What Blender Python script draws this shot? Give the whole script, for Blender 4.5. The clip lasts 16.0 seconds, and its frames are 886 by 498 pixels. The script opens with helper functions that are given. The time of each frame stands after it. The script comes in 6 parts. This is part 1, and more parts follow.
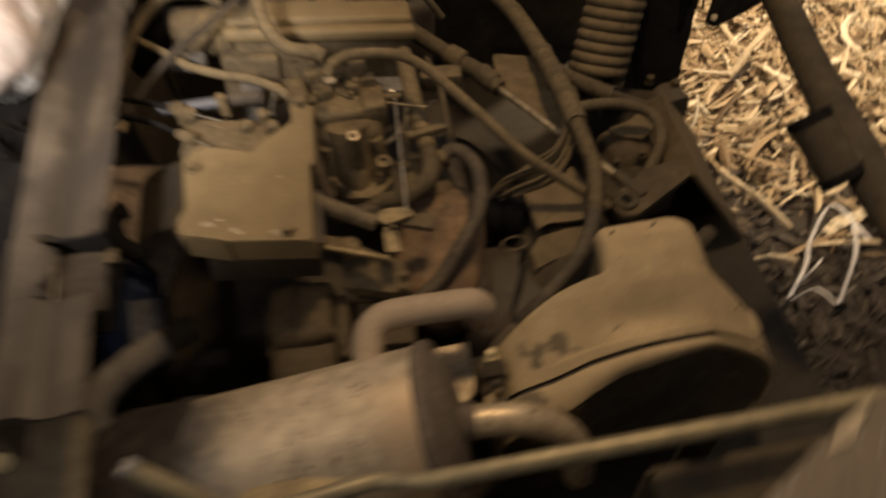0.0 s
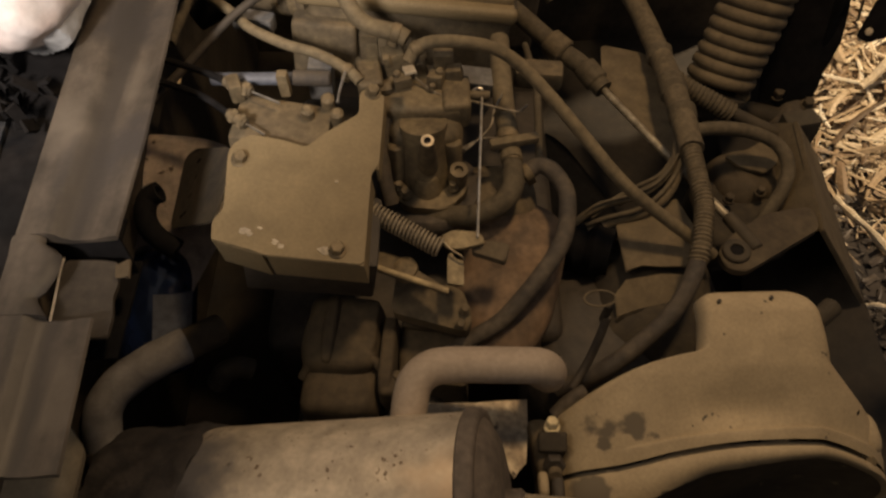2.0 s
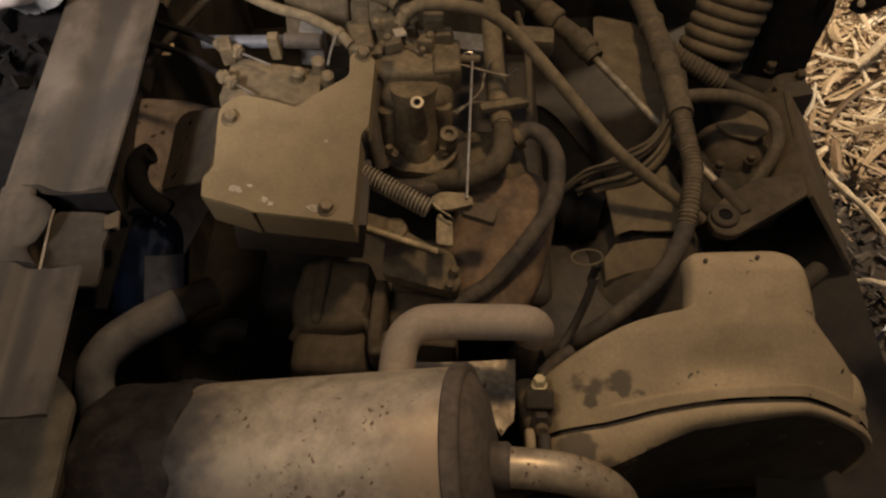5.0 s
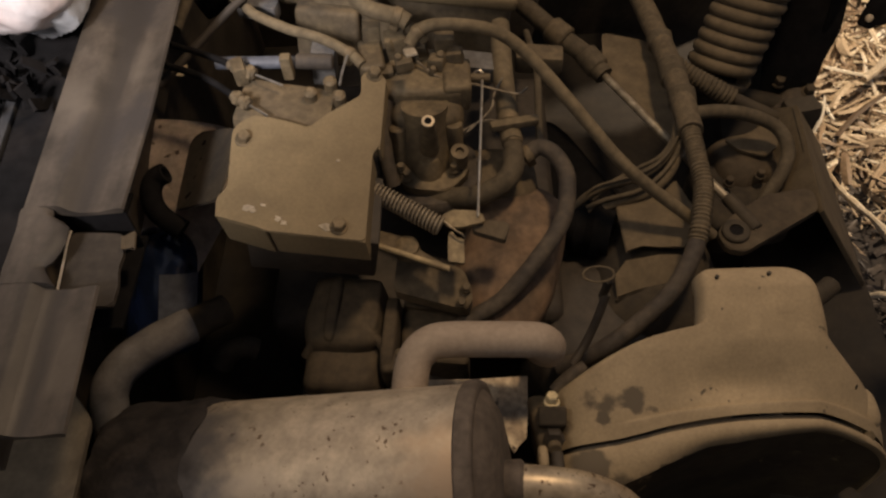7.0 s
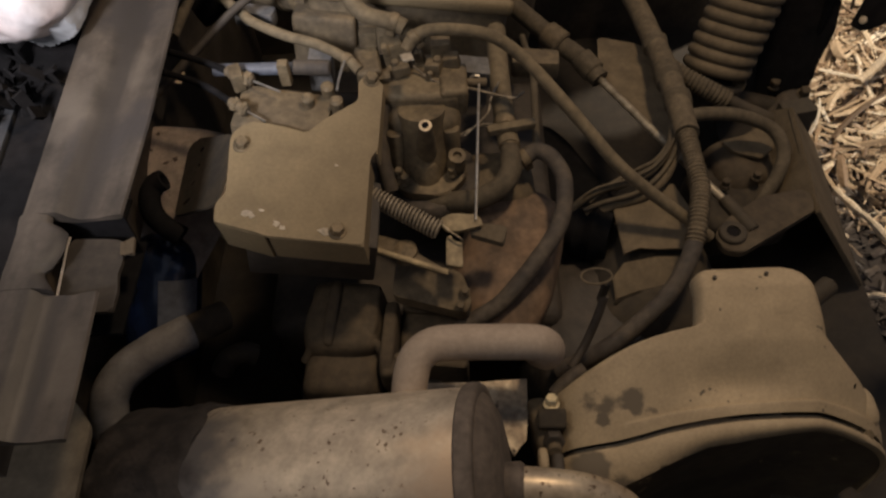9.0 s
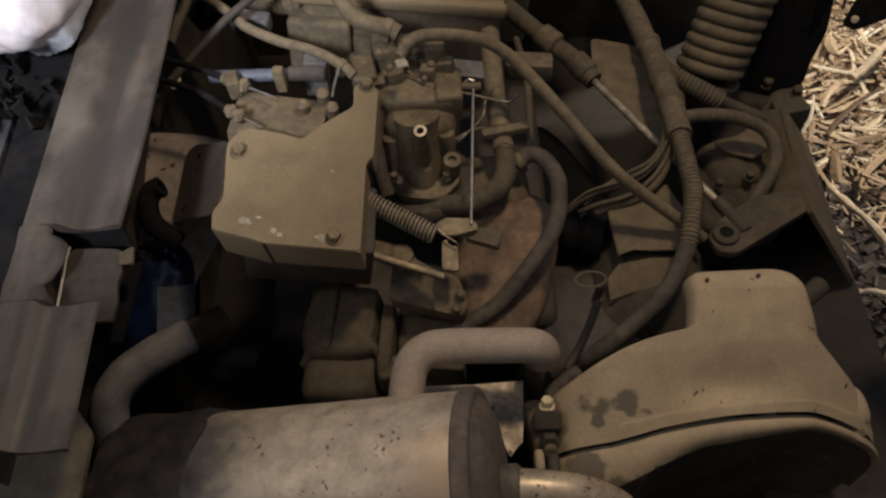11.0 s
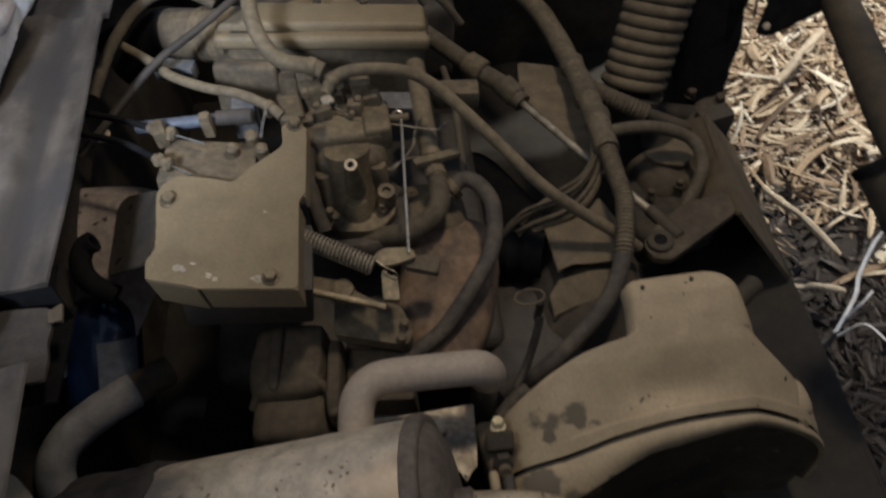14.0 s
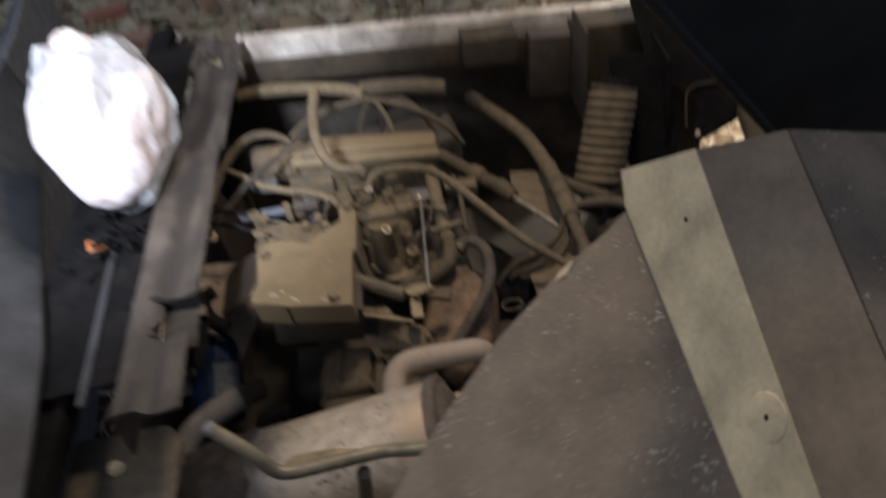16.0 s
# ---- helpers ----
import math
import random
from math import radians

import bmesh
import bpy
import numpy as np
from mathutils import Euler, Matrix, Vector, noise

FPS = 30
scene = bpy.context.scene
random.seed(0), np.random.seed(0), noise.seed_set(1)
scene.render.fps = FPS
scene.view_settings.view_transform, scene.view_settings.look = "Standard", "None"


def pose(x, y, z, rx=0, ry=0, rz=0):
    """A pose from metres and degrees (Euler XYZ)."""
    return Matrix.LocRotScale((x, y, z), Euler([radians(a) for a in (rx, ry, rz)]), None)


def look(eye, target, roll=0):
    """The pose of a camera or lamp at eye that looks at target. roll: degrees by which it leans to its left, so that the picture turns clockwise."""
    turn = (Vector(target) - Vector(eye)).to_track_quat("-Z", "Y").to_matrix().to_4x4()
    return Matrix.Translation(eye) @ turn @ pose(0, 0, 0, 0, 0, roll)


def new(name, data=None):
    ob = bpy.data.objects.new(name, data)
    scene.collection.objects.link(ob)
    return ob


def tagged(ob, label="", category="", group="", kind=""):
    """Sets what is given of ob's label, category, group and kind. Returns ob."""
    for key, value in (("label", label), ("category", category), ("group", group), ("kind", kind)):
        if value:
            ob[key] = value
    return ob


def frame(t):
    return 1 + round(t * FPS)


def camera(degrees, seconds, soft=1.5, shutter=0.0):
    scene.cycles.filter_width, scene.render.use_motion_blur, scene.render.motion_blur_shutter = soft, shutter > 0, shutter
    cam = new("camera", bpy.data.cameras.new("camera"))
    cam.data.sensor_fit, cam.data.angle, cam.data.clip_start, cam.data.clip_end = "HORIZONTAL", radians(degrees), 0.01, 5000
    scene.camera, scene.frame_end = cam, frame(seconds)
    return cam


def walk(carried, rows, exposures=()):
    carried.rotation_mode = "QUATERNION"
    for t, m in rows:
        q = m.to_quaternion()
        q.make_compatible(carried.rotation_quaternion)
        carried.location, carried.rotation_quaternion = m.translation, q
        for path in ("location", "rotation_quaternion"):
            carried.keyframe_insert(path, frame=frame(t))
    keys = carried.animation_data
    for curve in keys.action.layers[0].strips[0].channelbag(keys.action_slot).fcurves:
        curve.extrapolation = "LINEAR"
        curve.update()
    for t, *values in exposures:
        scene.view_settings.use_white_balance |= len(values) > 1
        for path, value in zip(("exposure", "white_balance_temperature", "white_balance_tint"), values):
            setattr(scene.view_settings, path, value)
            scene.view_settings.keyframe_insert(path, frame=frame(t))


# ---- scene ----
cam = camera(60.0, 16.0, soft=2.4, shutter=0.95)
PATH = [
    (0, (0.12, -0.065, 1.382), (0.223, 1.182, -0.178), -5.8),
    (0.2, (0.144, -0.008, 1.356), (0.244, 0.938, 0.070), 0.4),
    (0.5, (0.11, 0.042, 1.312), (0.123, 1.105, -0.381), 0.8),
    (0.7, (0.096, 0.065, 1.316), (0.210, 0.977, 0.006), 5.3),
    (1, (0.115, 0.101, 1.338), (0.138, 1.251, -0.298), -0.7),
    (1.5, (0.12, 0.098, 1.337), (0.088, 1.25, -0.298), -3.1),
    (2, (0.123, 0.094, 1.335), (0.055, 1.232, -0.308), -4.3),
    (2.5, (0.131, 0.08, 1.328), (0.066, 1.203, -0.325), -4.1),
    (3, (0.138, 0.078, 1.323), (0.095, 1.176, -0.348), -3.2),
    (3.5, (0.136, 0.073, 1.323), (0.095, 1.186, -0.338), -3.4),
    (4, (0.134, 0.069, 1.32), (0.081, 1.18, -0.342), -3.3),
    (6.5, (0.133, 0.063, 1.325), (0.045, 1.208, -0.312), -5.4),
    (7, (0.131, 0.065, 1.327), (0.04, 1.216, -0.306), -5.4),
    (7.5, (0.132, 0.062, 1.331), (0.036, 1.226, -0.292), -5.2),
    (8, (0.132, 0.053, 1.329), (0.037, 1.228, -0.287), -4.2),
    (8.5, (0.134, 0.052, 1.328), (0.042, 1.235, -0.282), -4.2),
    (9, (0.131, 0.061, 1.327), (0.045, 1.226, -0.295), -5.7),
    (9.2, (0.133, 0.061, 1.327), (0.043, 1.218, -0.302), -6.1),
    (11.3, (0.134, 0.067, 1.347), (0.055, 1.22, -0.285), -6.1),
    (11.5, (0.131, 0.072, 1.353), (0.055, 1.233, -0.274), -7.2),
    (12, (0.132, 0.078, 1.358), (0.065, 1.268, -0.248), -7.7),
    (12.5, (0.134, 0.075, 1.355), (0.079, 1.286, -0.236), -8.0),
    (13, (0.135, 0.07, 1.345), (0.085, 1.285, -0.243), -8.1),
    (13.5, (0.155, 0.069, 1.343), (0.131, 1.281, -0.248), -7.4),
    (14, (0.159, 0.057, 1.34), (0.182, 1.27, -0.25), -6.8),
    (14.5, (0.164, -0.025, 1.323), (0.208, 1.191, -0.264), -8.4),
    (14.7, (0.136, -0.083, 1.321), (0.203, 0.878, 0.043), -6.5),
    (15, (0.15, -0.147, 1.385), (0.219, 1.06, -0.208), -8.0),
    (15.2, (0.177, -0.186, 1.412), (0.188, 0.905, 0.243), -10.9),
    (15.5, (0.192, -0.218, 1.423), (0.184, 1.216, 0.029), -10.5),
    (15.8, (0.202, -0.261, 1.441), (0.158, 1.216, 0.094), -12.2),
    (16, (0.183, -0.314, 1.469), (0.15, 1.232, 0.201), -12.0),
]
EXPOSURES = [
    (0.0, -0.15, 8500, 15), (0.9, -0.35, 8300, 15), (3.5, -0.35, 7800, 15), (7.0, -0.35, 7050, 17), (9.0, -0.35, 6500, 15), (11.5, -0.3, 5800, 12),
    (12.5, -0.3, 5350, 11), (14.0, -0.3, 5300, 8), (15.0, -0.2, 5500, 8), (16.0, 0.15, 5700, 12),
]
walk(cam, [(t, look(eye, target, roll)) for t, eye, target, roll in PATH], EXPOSURES)

# ---- light: a yard at dusk with unseen work and fill lamps round the open engine bay ----
world = bpy.data.worlds.new("world")
scene.world = world
world.use_nodes = True
world.node_tree.nodes["Background"].inputs["Color"].default_value = (0.84, 0.91, 1.08, 1)
world.node_tree.nodes["Background"].inputs["Strength"].default_value = 0.21


def area_lamp(name, eye, target, power, size, colour):
    data = bpy.data.lights.new(name, "AREA")
    data.energy, data.size, data.color = power, size, colour
    ob = new(name, data)
    ob.matrix_world = look(eye, target)
    return ob


def spot_lamp(name, eye, target, power, radius, degrees, colour):
    data = bpy.data.lights.new(name, "SPOT")
    data.energy, data.shadow_soft_size, data.color = power, radius, colour
    data.spot_size, data.spot_blend = radians(degrees), 0.7
    ob = new(name, data)
    ob.matrix_world = look(eye, target)
    return ob


area_lamp("work_lamp", (0.53, 0.86, 2.15), (0.15, 0.50, 0.6), 12.4, 0.16, (1.0, 0.755, 0.475))
# Added spot, no lamp of the place: brightens the bag, rail and cover.
spot_lamp("bag_fill", (-0.26, -0.42, 1.84), (-0.29, 0.73, 0.95), 168.0, 0.10, 30, (0.97, 0.97, 1.0))
# Added fill from the front left; there is no doorway here.
area_lamp("front_fill", (-0.72, 0.02, 2.35), (0.0, 0.25, 0.85), 5.2, 0.40, (1.0, 0.88, 0.70))
# Unseen spot, its cone narrowed to brighten the straw and spare the engine.
spot_lamp("yard_lamp", (2.2, 2.2, 2.5), (1.05, 1.85, 0.1), 600.0, 0.10, 51, (1.0, 0.84, 0.62))


# ---- materials ----
def material(name, base, second, rough=0.75, metal=0.0, scale=14.0, blend=0.5, fine=160.0, bump=0.25, spots=None, spot_scale=60.0, spot_level=0.66, coat=0.0, shine=0.5, stretch=None, mottle=0.24):
    """Two colours mixed in large blotches, fine grain over them, optional spots of a third colour, and relief."""
    m = bpy.data.materials.new(name)
    m.use_nodes = True
    nt = m.node_tree
    n, l = nt.nodes, nt.links
    bsdf = n["Principled BSDF"]
    geo = n.new("ShaderNodeNewGeometry")

    def noise_node(sc, detail=4.0, pull=None):
        t = n.new("ShaderNodeTexNoise")
        t.inputs["Scale"].default_value, t.inputs["Detail"].default_value = sc, detail
        if pull:
            v = n.new("ShaderNodeVectorMath")
            v.operation = "MULTIPLY"
            v.inputs[1].default_value = pull
            l.new(geo.outputs["Position"], v.inputs[0])
            l.new(v.outputs[0], t.inputs["Vector"])
        else:
            l.new(geo.outputs["Position"], t.inputs["Vector"])
        return t

    def mix(a, b, f, kind="MIX"):
        x = n.new("ShaderNodeMix")
        x.data_type, x.blend_type = "RGBA", kind
        for socket, value in ((x.inputs[0], f), (x.inputs[6], a), (x.inputs[7], b)):
            if isinstance(value, (int, float)):
                socket.default_value = value
            elif isinstance(value, tuple):
                socket.default_value = (*value, 1)
            else:
                l.new(value, socket)
        return x.outputs[2]

    def ramp(value, lo, hi):
        r = n.new("ShaderNodeMapRange")
        r.inputs["From Min"].default_value, r.inputs["From Max"].default_value = lo, hi
        l.new(value, r.inputs["Value"])
        return r.outputs["Result"]

    big, small = noise_node(scale, 4.0, stretch), noise_node(fine, 6.0)
    colour = mix(base, second, ramp(big.outputs["Fac"], 0.62 - blend * 0.5, 0.78 - blend * 0.3))
    grain = ramp(small.outputs["Fac"], 0.25, 0.75)
    g = n.new("ShaderNodeMapRange")
    g.inputs["To Min"].default_value, g.inputs["To Max"].default_value = 0.87, 1.11
    l.new(grain, g.inputs["Value"])
    tint = n.new("ShaderNodeCombineColor")
    for k in range(3):
        l.new(g.outputs["Result"], tint.inputs[k])
    colour = mix(colour, tint.outputs[0], 1.0, "MULTIPLY")
    patch, pm, pc = noise_node(scale * 3.7, 6.0), n.new("ShaderNodeMapRange"), n.new("ShaderNodeCombineColor")
    pm.inputs["From Min"].default_value, pm.inputs["From Max"].default_value = 0.3, 0.7
    pm.inputs["To Min"].default_value, pm.inputs["To Max"].default_value = 1 - mottle, 1 + mottle
    l.new(patch.outputs["Fac"], pm.inputs["Value"])
    for k in range(3):
        l.new(pm.outputs["Result"], pc.inputs[k])
    colour = mix(colour, pc.outputs[0], 1.0, "MULTIPLY")
    if spots:
        sp, clump = noise_node(spot_scale, 3.0), noise_node(spot_scale * 0.16, 2.0)
        add = n.new("ShaderNodeMath")
        add.operation = "MULTIPLY_ADD"
        add.inputs[1].default_value = 0.45
        l.new(clump.outputs["Fac"], add.inputs[0])
        l.new(sp.outputs["Fac"], add.inputs[2])
        colour = mix(colour, spots, ramp(add.outputs[0], spot_level + 0.225, spot_level + 0.275))
    l.new(colour, bsdf.inputs["Base Color"])
    rr = n.new("ShaderNodeMapRange")
    rr.inputs["To Min"].default_value, rr.inputs["To Max"].default_value = max(rough - 0.12, 0.03), min(rough + 0.1, 1.0)
    l.new(big.outputs["Fac"], rr.inputs["Value"])
    l.new(rr.outputs["Result"], bsdf.inputs["Roughness"])
    bsdf.inputs["Metallic"].default_value = metal
    bsdf.inputs["Specular IOR Level"].default_value = shine
    bsdf.inputs["Coat Weight"].default_value = coat
    b = n.new("ShaderNodeBump")
    b.inputs["Strength"].default_value, b.inputs["Distance"].default_value = bump * 0.65, 0.0013
    relief = n.new("ShaderNodeMath")
    relief.operation = "MULTIPLY_ADD"
    relief.inputs[1].default_value = 0.7
    l.new(patch.outputs["Fac"], relief.inputs[0])
    l.new(small.outputs["Fac"], relief.inputs[2])
    l.new(relief.outputs[0], b.inputs["Height"])
    l.new(b.outputs["Normal"], bsdf.inputs["Normal"])
    return m


def blotches(m, places, colour, ragged=0.012, scale=70.0):
    """Worn or stained patches round given places, with ragged edges, over the colour of a material."""
    nt = m.node_tree
    n, l = nt.nodes, nt.links
    bsdf = n["Principled BSDF"]
    source = bsdf.inputs["Base Color"].links[0].from_socket
    geo, tex = n.new("ShaderNodeNewGeometry"), n.new("ShaderNodeTexNoise")
    tex.inputs["Scale"].default_value, tex.inputs["Detail"].default_value = scale, 5.0
    l.new(geo.outputs["Position"], tex.inputs["Vector"])
    for place, r, soft in places:
        d, a, f, x = n.new("ShaderNodeVectorMath"), n.new("ShaderNodeMath"), n.new("ShaderNodeMapRange"), n.new("ShaderNodeMix")
        d.operation, a.operation, x.data_type = "DISTANCE", "MULTIPLY_ADD", "RGBA"
        d.inputs[1].default_value = place
        l.new(geo.outputs["Position"], d.inputs[0])
        l.new(tex.outputs["Fac"], a.inputs[0])
        a.inputs[1].default_value = ragged * 4
        l.new(d.outputs["Value"], a.inputs[2])
        f.inputs["From Min"].default_value, f.inputs["From Max"].default_value = r + ragged * 2 - soft, r + ragged * 2 + soft
        f.inputs["To Min"].default_value, f.inputs["To Max"].default_value = 1.0, 0.0
        l.new(a.outputs[0], f.inputs["Value"])
        l.new(f.outputs["Result"], x.inputs[0])
        l.new(source, x.inputs[6])
        x.inputs[7].default_value = (*colour, 1)
        source = x.outputs[2]
    l.new(source, bsdf.inputs["Base Color"])


DUST2 = (0.139, 0.104, 0.060)
